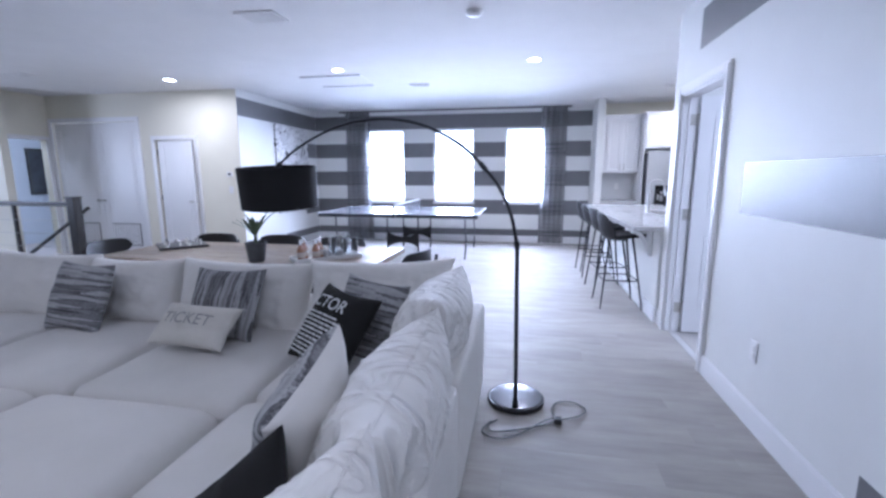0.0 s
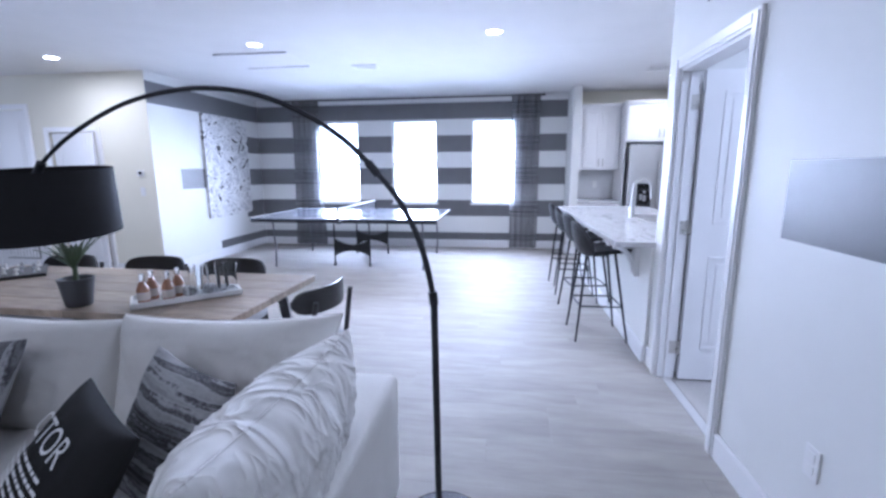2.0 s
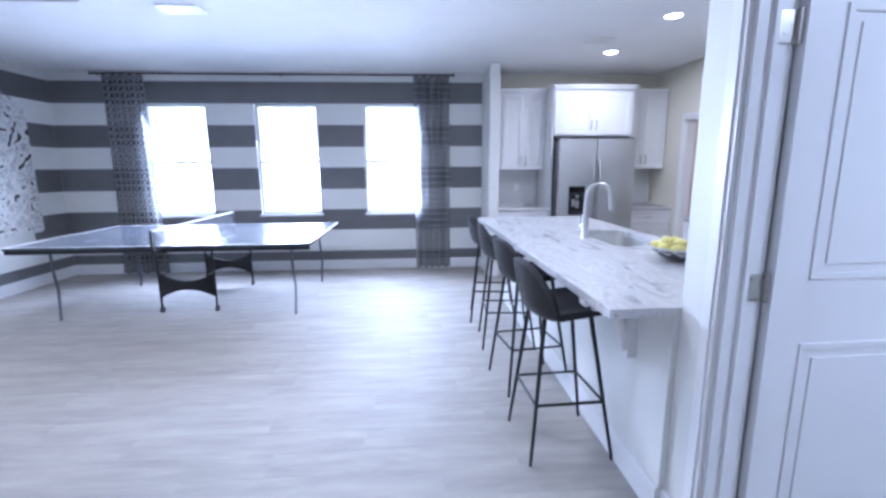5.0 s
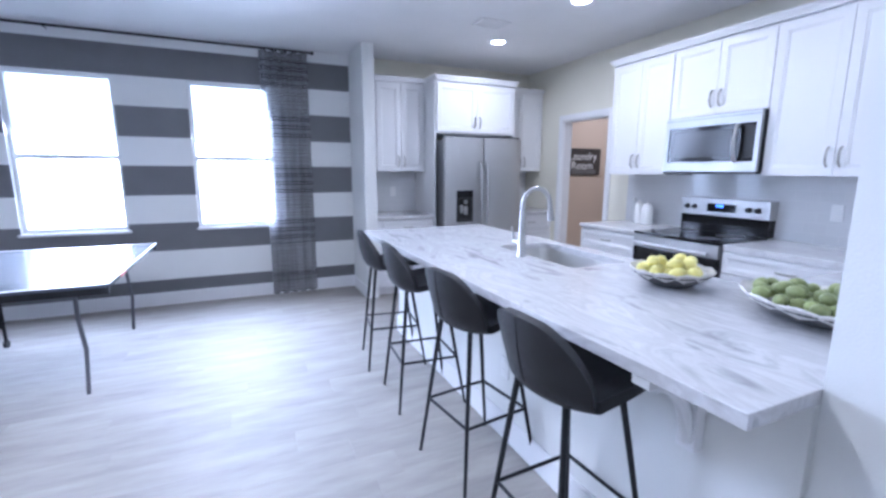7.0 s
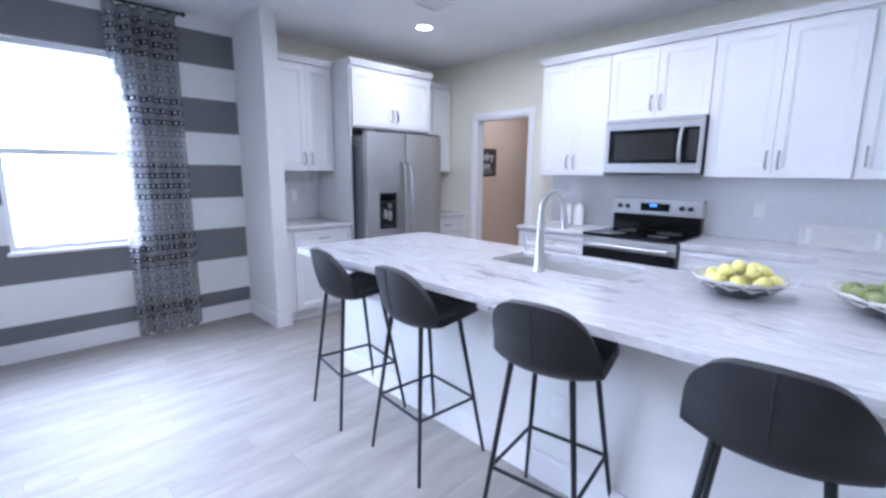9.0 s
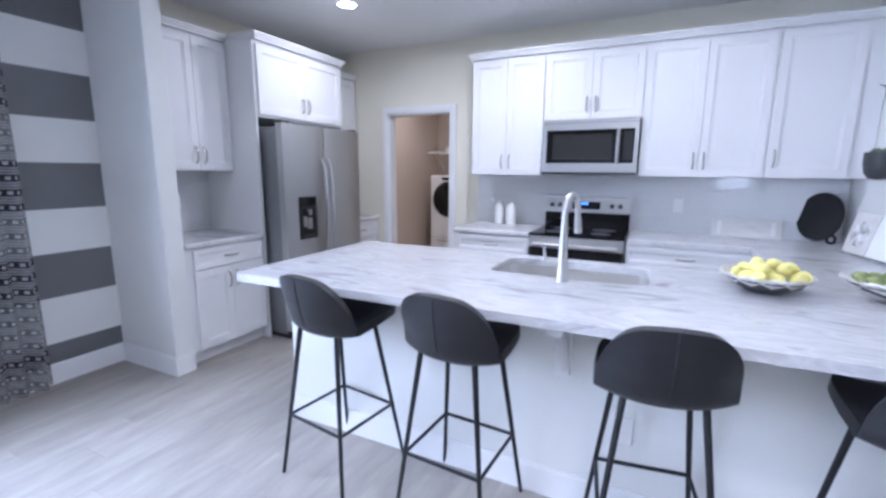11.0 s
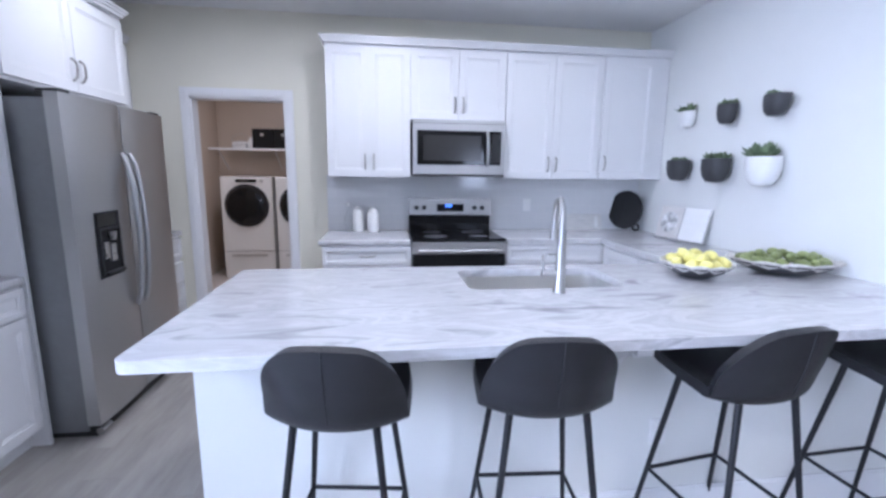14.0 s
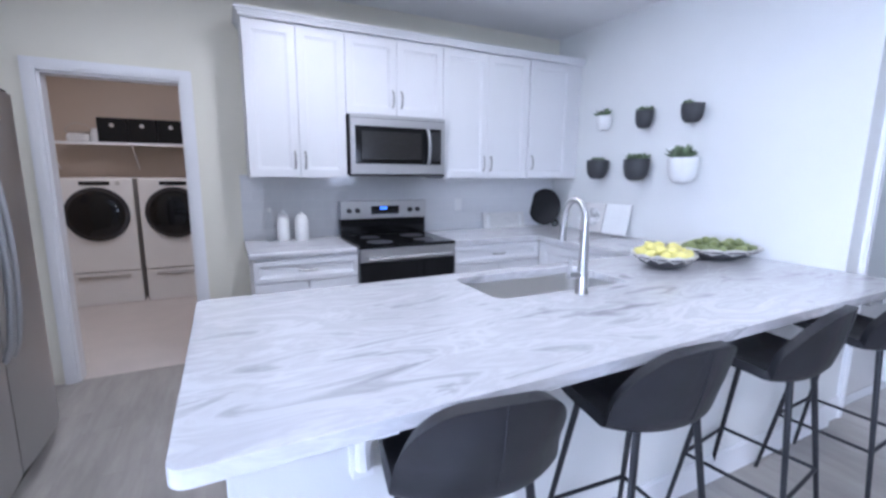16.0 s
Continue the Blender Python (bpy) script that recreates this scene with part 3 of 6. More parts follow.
def panel_door(name, w, h, m, label, panels, handle_x=None, category="door"):
    """A moulded door leaf in the local xz plane; its hinge edge is at x = 0."""
    d = thing(name, m, label, category)
    d["kind"] = "structure"
    t = 0.036
    rows = [(0, w, 0, t, 0, h)]
    leaf = part("leaf", boxes(*rows), DOORM, d, smooth=False)
    for x0, x1, z0, z1 in panels:
        bm = bmesh.new()
        for f, s in ((0, -1), (t, 1)):
            o = 0.012
            for a, b, c, q in ((x0, x1, z0, z0 + 0.02), (x0, x1, z1 - 0.02, z1), (x0, x0 + 0.02, z0 + 0.02, z1 - 0.02), (x1 - 0.02, x1, z0 + 0.02, z1 - 0.02)):
                box(bm, a, b, min(f, f + s * 0.006), max(f, f + s * 0.006), c, q)
            box(bm, x0 + 0.05, x1 - 0.05, min(f, f + s * 0.005), max(f, f + s * 0.005), z0 + 0.05, z1 - 0.05)
        part("panel", bm, DOORM, d, "raised moulded panel", smooth=False)
    if handle_x is not None:
        bm = bmesh.new()
        for s, f in ((-1, 0), (1, t)):
            rod(bm, (handle_x, f, 0.95), (handle_x, f + s * 0.04, 0.95), 0.012)
            turned([(0.012, 0), (0.028, 0.008), (0.03, 0.022), (0.018, 0.032)], 14, bm=bm, at=(handle_x, f + s * 0.05, 0.94))
        part("knob", bm, NICKEL, d, "brushed nickel knob")
    return d


# door 1: hinged on the far jamb, swung open into the bedroom
PAN = [(0.115, 0.605, 1.08, 1.90), (0.115, 0.605, 0.22, 0.86)]
d1 = panel_door("door_1", 0.79, 2.025, pose(XE + 0.128, D1 - 0.012, 0.008, 0, 0, 2.0) @ pose(0, -0.036, 0), "white two-panel door standing open", [(0.12, 0.67, 1.08, 1.90), (0.12, 0.67, 0.22, 0.86)], 0.73)
for z in (0.22, 1.05, 1.84):
    part("hinge", boxes((-0.075, -0.004, 0.024, 0.031, z - 0.045, z + 0.045), (-0.014, 0.002, 0.012, 0.03, z - 0.05, z + 0.05)), NICKEL, d1, "satin nickel hinge", smooth=False)
d2 = panel_door("door_2", 0.70, 1.945, pose(-5.862, 6.752, 0.01, 0, 0, -6), "white two-panel hall door standing slightly ajar", PAN, 0.64)
for z in (0.22, 0.97, 1.72):
    part("hinge", rods(((-0.010, -0.004, z), (-0.010, -0.004, z + 0.09), 0.008)), PULL, d2, "dark metal hinge")
# box added behind the ajar door so daylight doesn't show through its gap
structure("door_gap_enclosure", boxes((-6.05, -5.02, 7.45, 7.5, 0, 2.2), (-6.10, -6.05, 6.875, 7.5, 0, 2.2), (-5.02, -4.97, 6.875, 7.5, 0, 2.2), (-6.10, -4.97, 6.875, 7.5, 2.2, 2.25)), CREAM, "unseen cream enclosure added behind the door to keep daylight out", category="wall")
for name, x, k in (("closet_door", -7.92, 0.78), ("closet_door", -7.08, 0.05)):
    c = panel_door(name, 0.83, 2.27, pose(x, 6.77, 0.01), "white closet door with a louvred vent below", [(0.1, 0.73, 0.72, 2.15)], k, "door")
    vent = part("vent_grille", boxes((0.13, 0.70, -0.012, 0.0, 0.16, 0.56)), mat("grille_backing", (0.28, 0.28, 0.29), 0.7), c, "white return-air grille", smooth=False)
    for i in range(10):
        part("slat", boxes((0.145 + i * 0.0555, 0.178 + i * 0.0555, -0.022, -0.012, 0.18, 0.54)), DOORM, vent, smooth=False)

# windows
for i, (a, b) in enumerate(WIN):
    w = structure("window_%d" % (i + 1), boxes((a, a + 0.035, YN + 0.055, YN + 0.11, WZ0, WZ1), (b - 0.035, b, YN + 0.055, YN + 0.11, WZ0, WZ1), (a + 0.035, b - 0.035, YN + 0.055, YN + 0.11, WZ1 - 0.035, WZ1), (a + 0.035, b - 0.035, YN + 0.055, YN + 0.11, WZ0, WZ0 + 0.04), (a + 0.035, b - 0.035, YN + 0.05, YN + 0.105, 1.525, 1.575)), WHITEP, "white single-hung window, blown out by daylight", category="window")
    part("window_sill", boxes((a - 0.02, b + 0.02, YN - 0.025, YN + 0.06, WZ0 - 0.025, WZ0 + 0.001), bevel=0.004), TRIM, w, smooth=False)
    for z0, z1 in ((WZ0 + 0.04, 1.525), (1.575, WZ1 - 0.035)):
        p = part("pane", boxes((a + 0.035, b - 0.035, YN + 0.078, YN + 0.082, z0, z1)), PANE, w)
        p.visible_shadow = False
structure("window_4", boxes((-9.58, -9.53, 3.05, 3.09, 0.9, 2.3), (-9.58, -9.53, 4.11, 4.15, 0.9, 2.3), (-9.58, -9.53, 3.09, 4.11, 0.9, 0.94), (-9.58, -9.53, 3.09, 4.11, 2.26, 2.3)), WHITEP, "white stairwell window letting in daylight", category="window")
structure("backdrop", boxes((-14, 12, 16.0, 16.05, -3, 9)), OUTSIDE, "bright hazy daylight outdoors", category="backdrop")
structure("ground", boxes((-60, 60, 9.7, 90, -3.2, -3.0)), mat("lawn", (0.10, 0.14, 0.06), 0.9, var=0.3), "lawn outside", category="ground")


# ---- kitchen ----
def pull(bm, x, y, z, length, upright=True):
    """An arched bar handle on a front at y, standing out to -y."""
    h = length / 2
    pts = []
    for k in range(9):
        s = -1 + 2 * k / 8
        o = -0.028 * (1 - s ** 4) - 0.001
        pts.append((x, y + o, z + s * h) if upright else (x + s * h, y + o, z))
    tube(bm, pts, 0.0066, 8)
    return bm


def shaker(w, h, t=0.02, rail=0.055):
    """A framed door or drawer front in the local xz plane, its face at y = -t."""
    bm = bmesh.new()
    box(bm, 0, w, -t, 0, 0, h)
    f = min(bm.faces, key=lambda q: q.calc_center_median().y)
    bmesh.ops.inset_region(bm, faces=[f], thickness=rail, use_even_offset=True)
    bmesh.ops.inset_region(bm, faces=[f], thickness=0.004, depth=-0.005, use_even_offset=True)
    bmesh.ops.inset_region(bm, faces=[f], thickness=0.008, use_even_offset=True)
    bmesh.ops.inset_region(bm, faces=[f], thickness=0.003, depth=-0.004, use_even_offset=True)
    return bm


def cabinet(name, m, w, d, z0, z1, fronts, label, crown=False, toe=False, side_panels=()):
    """A cabinet whose front is at local y = 0 and whose body runs to +y. fronts: (kind, x0, x1, z0, z1, handle x, handle z)."""
    c = thing(name, m, label, "cabinet")
    rows = [(0, w, 0, d, z0 + (0.10 if toe else 0), z1)]
    if toe:
        rows.append((0, w, 0.06, d, z0, z0 + 0.10))
    part("body", boxes(*rows), CAB, c, smooth=False)
    for kind, x0, x1, a, b, hx, hz in fronts:
        f = part(kind, shaker(x1 - x0, b - a, rail=0.055 if kind == "door" else 0.03), CAB, c, smooth=False, at=pose(x0, -0.001, a))
        if hx is not None:
            part("handle", pull(bmesh.new(), hx - x0, -0.02, hz - a, 0.122, kind == "door"), PULL, f, "dark nickel pull")
    if crown:
        bm = bmesh.new()
        for k, (o, h0, h1) in enumerate(((0.012, 0.0, 0.02), (0.024, 0.02, 0.036), (0.036, 0.036, 0.052))):
            box(bm, -o * crown[0], w + o * crown[1], -0.02 - o, d, z1 + h0, z1 + h1)
        part("crown", bm, CAB, c, "white crown moulding", smooth=False)
    return c


def two_doors(w, a, b, low=True, g=0.004):
    hz = a + 0.118 if low else b - 0.13
    return [("door", g, w / 2 - g / 2, a, b, w / 2 - 0.035, hz), ("door", w / 2 + g / 2, w - g, a, b, w / 2 + 0.035, hz)]


ZU0, ZU1 = 1.40, 2.43
E_ = lambda y, x=3.63: pose(x, y, 0, 0, 0, -90)
# wall cabinets over the range
cabinet("wall_cabinet", E_(7.49), 0.67, 0.33, ZU0, ZU1, two_doors(0.67, ZU0 + 0.005, ZU1 - 0.02), "white two-door wall cabinet with framed doors", (1, 0))
cabinet("wall_cabinet", E_(6.82), 0.79, 0.33, 1.865, ZU1, two_doors(0.79, 1.87, ZU1 - 0.02), "short white wall cabinet above the microwave", (0, 0))
cabinet("wall_cabinet", E_(6.03), 0.84, 0.33, ZU0, ZU1, two_doors(0.84, ZU0 + 0.005, ZU1 - 0.02), "white two-door wall cabinet with framed doors", (0, 0))
cabinet("wall_cabinet", E_(5.19), 0.61, 0.33, ZU0, ZU1, [("door", 0.02, 0.48, ZU0 + 0.005, ZU1 - 0.02, 0.055, ZU0 + 0.14)], "white single-door corner wall cabinet", (0, 0))
# base cabinets on the range wall
XB = 3.35
for y, w in ((7.52, 0.69), (6.06, 0.84)):
    cabinet("base_cabinet", E_(y, XB), w, 0.605, 0, 0.875, [("drawer_front", 0.004, w - 0.004, 0.72, 0.86, w / 2, 0.79)] + two_doors(w, 0.115, 0.71, False), "white base cabinet with one drawer over two doors", None, True)
cabinet("base_cabinet", pose(3.33, 5.22, 0, 0, 0, 180), 1.1, 0.60, 0, 0.875, [("door", 0.05, 0.55, 0.115, 0.85, None, None), ("door", 0.56, 1.05, 0.115, 0.85, None, None)], "white corner base cabinet under the worktop", None, True)
pc = cabinet("peninsula_cabinet", pose(2.285, 7.69, 0, 0, 0, 90) @ pose(-3.0, 0, 0), 3.0, 0.72, 0, 0.69, [("door", 0.1 + i * 0.56, 0.64 + i * 0.56, 0.115, 0.68, None, None) for i in range(5)], "white cabinets under the peninsula worktop", None, True)
part("end_panel", boxes((2.975, 3.0, 0.0, 0.722, 0.0, 0.876)), CAB, pc, smooth=False)
part("front_rail", boxes((0.0, 2.975, 0.0, 0.02, 0.69, 0.876)), CAB, pc, smooth=False)
# north wall: small counter, refrigerator surround, end cabinets
N_ = lambda x, y: pose(x, y, 0)
cabinet("base_cabinet", N_(1.575, 8.82), 0.675, 0.605, 0, 0.875, [("drawer_front", 0.06, 0.67, 0.72, 0.86, 0.365, 0.79), ("door", 0.06, 0.363, 0.115, 0.71, 0.33, 0.60), ("door", 0.367, 0.67, 0.115, 0.71, 0.40, 0.60)], "white base cabinet with one drawer over two doors", None, True)
cabinet("wall_cabinet", N_(1.575, 9.10), 0.675, 0.325, ZU0 + 0.02, ZU1, [("door", 0.09, 0.378, ZU0 + 0.03, ZU1 - 0.02, 0.345, ZU0 + 0.14), ("door", 0.382, 0.67, ZU0 + 0.03, ZU1 - 0.02, 0.415, ZU0 + 0.14)], "white two-door wall cabinet beside the refrigerator", (0, 0))
fc = cabinet("refrigerator_cabinet", N_(2.275, 8.79), 1.03, 0.63, 1.85, ZU1, two_doors(1.03, 1.87, ZU1 - 0.03), "deep white cabinet bridging over the refrigerator", (1, 1))
for x in (-0.02, 1.03):
    part("side_panel", boxes((x, x + 0.02, 0.0, 0.635, 0, ZU1)), CAB, fc, "full-height white side panel", smooth=False)
cabinet("wall_cabinet", N_(3.33, 9.10), 0.62, 0.325, ZU0 + 0.02, ZU1, two_doors(0.62, ZU0 + 0.03, ZU1 - 0.02), "white wall cabinet in the far corner", (0, 0))
cabinet("base_cabinet", N_(3.33, 8.82), 0.62, 0.605, 0, 0.875, [("drawer_front", 0.004, 0.616, a, a + 0.17, 0.31, a + 0.09) for a in (0.12, 0.30, 0.48, 0.685)], "white drawer cabinet in the far corner", None, True)


# worktops
def slab(outline, holes, z0, z1):
    bm = bmesh.new()
    edges = []
    for loop in [outline] + holes:
        vs = [bm.verts.new((x, y, z1)) for x, y in loop]
        edges += [bm.edges.new((a, b)) for a, b in zip(vs, vs[1:] + vs[:1])]
    bmesh.ops.triangle_fill(bm, use_beauty=True, use_dissolve=False, edges=edges)
    r = bmesh.ops.extrude_face_region(bm, geom=bm.faces[:])
    bmesh.ops.translate(bm, verts=[v for v in r["geom"] if isinstance(v, bmesh.types.BMVert)], vec=(0, 0, z0 - z1))
    bmesh.ops.recalc_face_normals(bm, faces=bm.faces)
    return bm


def rounded(x0, x1, y0, y1, r, n=6):
    pts = []
    for cx, cy, a0 in ((x1 - r, y0 + r, -90), (x1 - r, y1 - r, 0), (x0 + r, y1 - r, 90), (x0 + r, y0 + r, 180)):
        pts += [(cx + r * math.cos(radians(a0 + 90 * k / n)), cy + r * math.sin(radians(a0 + 90 * k / n))) for k in range(n + 1)]
    return pts


def worktop(name, outline, holes, label):
    o = solid(name, slab(outline, holes, 0.877, 0.917), MARBLE, label, "worktop", smooth=False)
    b = o.modifiers.new("edge", "BEVEL")
    b.width, b.segments, b.limit_method, b.angle_limit = 0.010, 3, "ANGLE", radians(50)
    return o


SX0, SX1, SY0, SY1 = 1.81, 2.225, 5.87, 6.65
arc = lambda cx, cy, r, a0, n=5: [(cx + r * math.cos(radians(a0 + 90 * k / n)), cy + r * math.sin(radians(a0 + 90 * k / n))) for k in range(n + 1)]
worktop("worktop", [(1.185, YS + 0.001), (XK - 0.004, YS + 0.001), (XK - 0.004, 6.055), (3.325, 6.055), (3.325, 5.25), (2.32, 5.25)] + arc(2.32 - 0.04, 7.785 - 0.04, 0.04, 0) + arc(1.145 + 0.04, 7.785 - 0.04, 0.04, 90), [rounded(SX0, SX1, SY0, SY1, 0.06)], "pale grey veined stone worktop with a long bar overhang")
worktop("worktop", [(3.325, 6.835), (XK - 0.004, 6.835), (XK - 0.004, 7.545), (3.325, 7.545)], [], "short pale stone worktop beside the range")
worktop("worktop", [(1.572, 8.79), (2.253, 8.79), (2.253, YN - 0.002), (1.572, YN - 0.002)], [], "short pale stone worktop beside the refrigerator")
worktop("worktop", [(3.327, 8.79), (XK - 0.002, 8.79), (XK - 0.002, YN - 0.002), (3.327, YN - 0.002)], [], "short pale stone worktop in the far corner")


def splash(name, m, w, h):
    bm = boxes((0, w, 0, 0.006, 0, h))
    uv = bm.loops.layers.uv.new()
    for f in bm.faces:
        for l in f.loops:
            l[uv].uv = (l.vert.co.x, l.vert.co.z)
    o = structure(name, bm, SPLASH, "pale grey glossy tile backsplash", category="backsplash")
    o.matrix_basis = m


splash("trim_backsplash_range", pose(XK - 0.0065, 7.545, 0.918, 0, 0, -90), 2.965, ZU0 - 0.918 + 0.015)
splash("trim_backsplash_north", pose(1.574, YN - 0.0065, 0.918), 0.68, ZU0 - 0.9)
splash("trim_backsplash_corner", pose(3.328, YN - 0.0065, 0.918), 0.625, ZU0 - 0.9)

# corbels under the bar overhang
for y in (7.36, 6.17, 4.86):
    bm = boxes((1.40, 1.439, y - 0.03, y + 0.03, 0.60, 0.876), (1.19, 1.40, y - 0.03, y + 0.03, 0.846, 0.876))
    tube(bm, [(1.40 - 0.16 * (1 - math.cos(a)), y, 0.63 + 0.21 * math.sin(a)) for a in (math.pi / 2 * k / 8 for k in range(9))], 0.022, 8)
    solid("corbel", bm, TRIM, "white bracket under the stone worktop", "bracket", "brackets under the worktop")


def wall_plate(m, label, sockets=True):
    p = thing("wall_outlet" if sockets else "light_switch", m, label, "outlet" if sockets else "switch")
    part("plate", boxes((-0.036, 0.036, -0.006, 0, -0.058, 0.058), bevel=0.002), WHITEP, p, smooth=False)
    for z in ((-0.024, 0.024) if sockets else (0,)):
        part("socket" if sockets else "rocker", boxes((-0.017, 0.017, -0.009, -0.006, z - 0.016, z + 0.016), bevel=0.001), POTW, p, smooth=False)
    return p


wall_plate(pose(1.44, 5.92, 0.40, 0, 0, -90), "white double outlet on the half wall")
wall_plate(pose(XE, 2.82, 0.43, 0, 0, -90), "white double outlet low on the wall")
wall_plate(pose(XK - 0.007, 5.70, 1.15, 0, 0, -90), "white outlet on the tiled backsplash")
wall_plate(pose(1.95, YN - 0.007, 1.17), "white outlet on the tiled backsplash")
wall_plate(pose(-4.55, 6.75, 1.16), "white light switch on the cream wall", False)
t_ = thing("thermostat", pose(-4.55, 6.75, 1.41), "small white thermostat on the cream wall", "thermostat")
part("housing", boxes((-0.05, 0.05, -0.022, 0, -0.04, 0.04), bevel=0.004), WHITEP, t_, smooth=False)
part("display", boxes((-0.025, 0.025, -0.024, -0.022, -0.012, 0.022)), BLACKG, t_)

# sink and tap
sk = thing("sink", pose(0, 0, 0), "stainless steel undermount sink, empty", "sink")


def basin():
    def ring(o, z, r):
        return [bm.verts.new((x, y, z)) for x, y in rounded(SX0 - o, SX1 + o, SY0 - o, SY1 + o, r)]
    bm = bmesh.new()
    loops = [ring(0.014, 0.876, 0.07), ring(0.002, 0.876, 0.062), ring(0.0, 0.72, 0.06), ring(-0.03, 0.70, 0.05)]
    for q, w in zip(loops, loops[1:]):
        for k in range(len(q)):
            bm.faces.new((q[k], q[(k + 1) % len(q)], w[(k + 1) % len(q)], w[k]))
    bm.faces.new(loops[-1])
    return bm


part("basin", basin(), mat("sink_steel", (0.74, 0.735, 0.72), 0.36, 1.0, var=0.01, scale=4), sk)
part("drain", turned([(0.045, 0), (0.045, 0.004), (0.03, 0.002)], 20, at=(2.0, 6.26, 0.7005)), CHROME, sk, "round chrome drain")
tap = thing("faucet", pose(1.745, 6.253, 0.917), "brushed steel high-arc kitchen faucet beside the sink", "faucet")
part("base", turned([(0.03, 0), (0.03, 0.006), (0.025, 0.012), (0.022, 0.10), (0.017, 0.28)], 20), STEEL, tap)
neck = [(0, 0, 0.27)] + [(0.085 - 0.085 * math.cos(a), -0.03 * (1 - math.cos(a)) / 2, 0.315 + 0.095 * math.sin(a)) for a in (math.pi * k / 16 for k in range(17))] + [(0.174, -0.033, 0.285)]
part("spout", tube(bmesh.new(), neck, 0.0145, 12), STEEL, tap)
part("spray_head", rods(((0.172, -0.032, 0.295), (0.182, -0.036, 0.215), 0.0165, 0.019), seg=16), STEEL, tap)
part("lever", rods(((0, 0.0, 0.085), (-0.005, 0.085, 0.085), 0.0145, 0.0125), ((-0.005, 0.08, 0.08), (-0.014, 0.088, 0.175), 0.0065, 0.0075), seg=14), STEEL, tap)

# refrigerator
fr = thing("refrigerator", pose(2.29, 8.55, 0), "stainless steel side-by-side refrigerator with a water dispenser", "refrigerator")
part("body", boxes((0.02, 0.965, 0.085, 0.84, 0.03, 1.775), bevel=0.006), STEELD, fr, "grey painted sides", smooth=False)
part("base_grille", boxes((0.03, 0.955, 0.05, 0.6, 0.0, 0.07)), BLACKP, fr, smooth=False)


def fridge_door(x0, x1):
    def f(a, b):
        x = x0 + (x1 - x0) * a
        u = (2 * a - 1)
        return (x, 0.012 * u * u * abs(u), 0.075 + 1.725 * b)
    return grid_solid(f, lambda a, b: (x0 + (x1 - x0) * a, 0.075, 0.075 + 1.725 * b), 14, 3)


dl = part("door", fridge_door(0.0, 0.478), STEEL, fr)
dr = part("door", fridge_door(0.488, 0.985), STEEL, fr)
for d_, x in ((dl, 0.43), (dr, 0.51)):
    hp = [(x, -0.012 - 0.05 * math.sin(math.pi * k / 14) ** 0.5, 0.63 + 0.90 * k / 14) for k in range(15)]
    part("handle", tube(bmesh.new(), hp, 0.0155, 12), STEEL, d_, "long curved steel handle")
dis = part("dispenser", boxes((0.135, 0.345, -0.004, 0.004, 0.85, 1.21), bevel=0.002), SLATE, dl, "black ice and water dispenser", smooth=False)
for x in (0.02, 0.88):
    part("hinge_cover", boxes((x, x + 0.08, 0.02, 0.12, 1.80, 1.815)), BLACKP, fr, smooth=False)
part("control_strip", boxes((0.145, 0.335, -0.006, -0.004, 1.135, 1.20)), BLACKG, dis, "glossy black touch strip", smooth=False)
part("recess_frame", boxes((0.145, 0.16, -0.012, -0.004, 0.87, 1.125), (0.32, 0.335, -0.012, -0.004, 0.87, 1.125), (0.16, 0.32, -0.012, -0.004, 1.11, 1.125), bevel=0.002), BLACKP, dis, smooth=False)
part("nozzle", rods(((0.24, -0.02, 1.10), (0.24, -0.02, 1.055), 0.022, 0.014), seg=16), NICKEL, dis, "pale round nozzle")
part("paddle", boxes((0.175, 0.215, -0.014, -0.004, 0.955, 1.045), (0.225, 0.27, -0.017, -0.004, 0.935, 1.03), bevel=0.004), NICKEL, dis, "pale dispenser paddles", smooth=False)
part("drip_tray", boxes((0.16, 0.32, -0.03, -0.004, 0.868, 0.884), bevel=0.003), BLACKP, dis, smooth=False)
part("foot", rods(((0.02, 0.03, 0.03), (0.10, 0.03, 0.03), 0.022)), CHROME, fr)

# range
rg = thing("range", pose(3.30, 6.825, 0, 0, 0, -90), "stainless steel electric range with a black glass cooktop", "oven")
W_ = 0.755
part("body", boxes((0.0, W_, 0.03, 0.64, 0.03, 0.905)), STEELD, rg, smooth=False)
part("cooktop", boxes((-0.002, W_ + 0.002, 0.0, 0.575, 0.905, 0.925), bevel=0.004), BLACKG, rg, "black ceramic glass cooktop", smooth=False)
for bx, by, br in ((0.2, 0.17, 0.1), (0.56, 0.17, 0.08), (0.2, 0.42, 0.08), (0.56, 0.42, 0.1)):
    part("burner_ring", turned([(br, 0), (br, 0.0006), (br - 0.004, 0.0008)], 32, at=(bx, by, 0.925)), mat("burner_grey", (0.07, 0.07, 0.075), 0.3), rg)
od = part("oven_door", boxes((0.004, W_ - 0.004, 0.0, 0.03, 0.22, 0.80), bevel=0.004), BLACKG, rg, "black glass oven door", smooth=False)
part("handle", rods(((0.05, -0.045, 0.835), (W_ - 0.05, -0.045, 0.835), 0.015), ((0.08, -0.045, 0.835), (0.08, 0.0, 0.83), 0.01), ((W_ - 0.08, -0.045, 0.835), (W_ - 0.08, 0.0, 0.83), 0.01), seg=12), STEEL, od, "steel bar handle")
part("front_band", boxes((0.002, W_ - 0.002, 0.002, 0.03, 0.805, 0.90)), STEEL, rg, smooth=False)
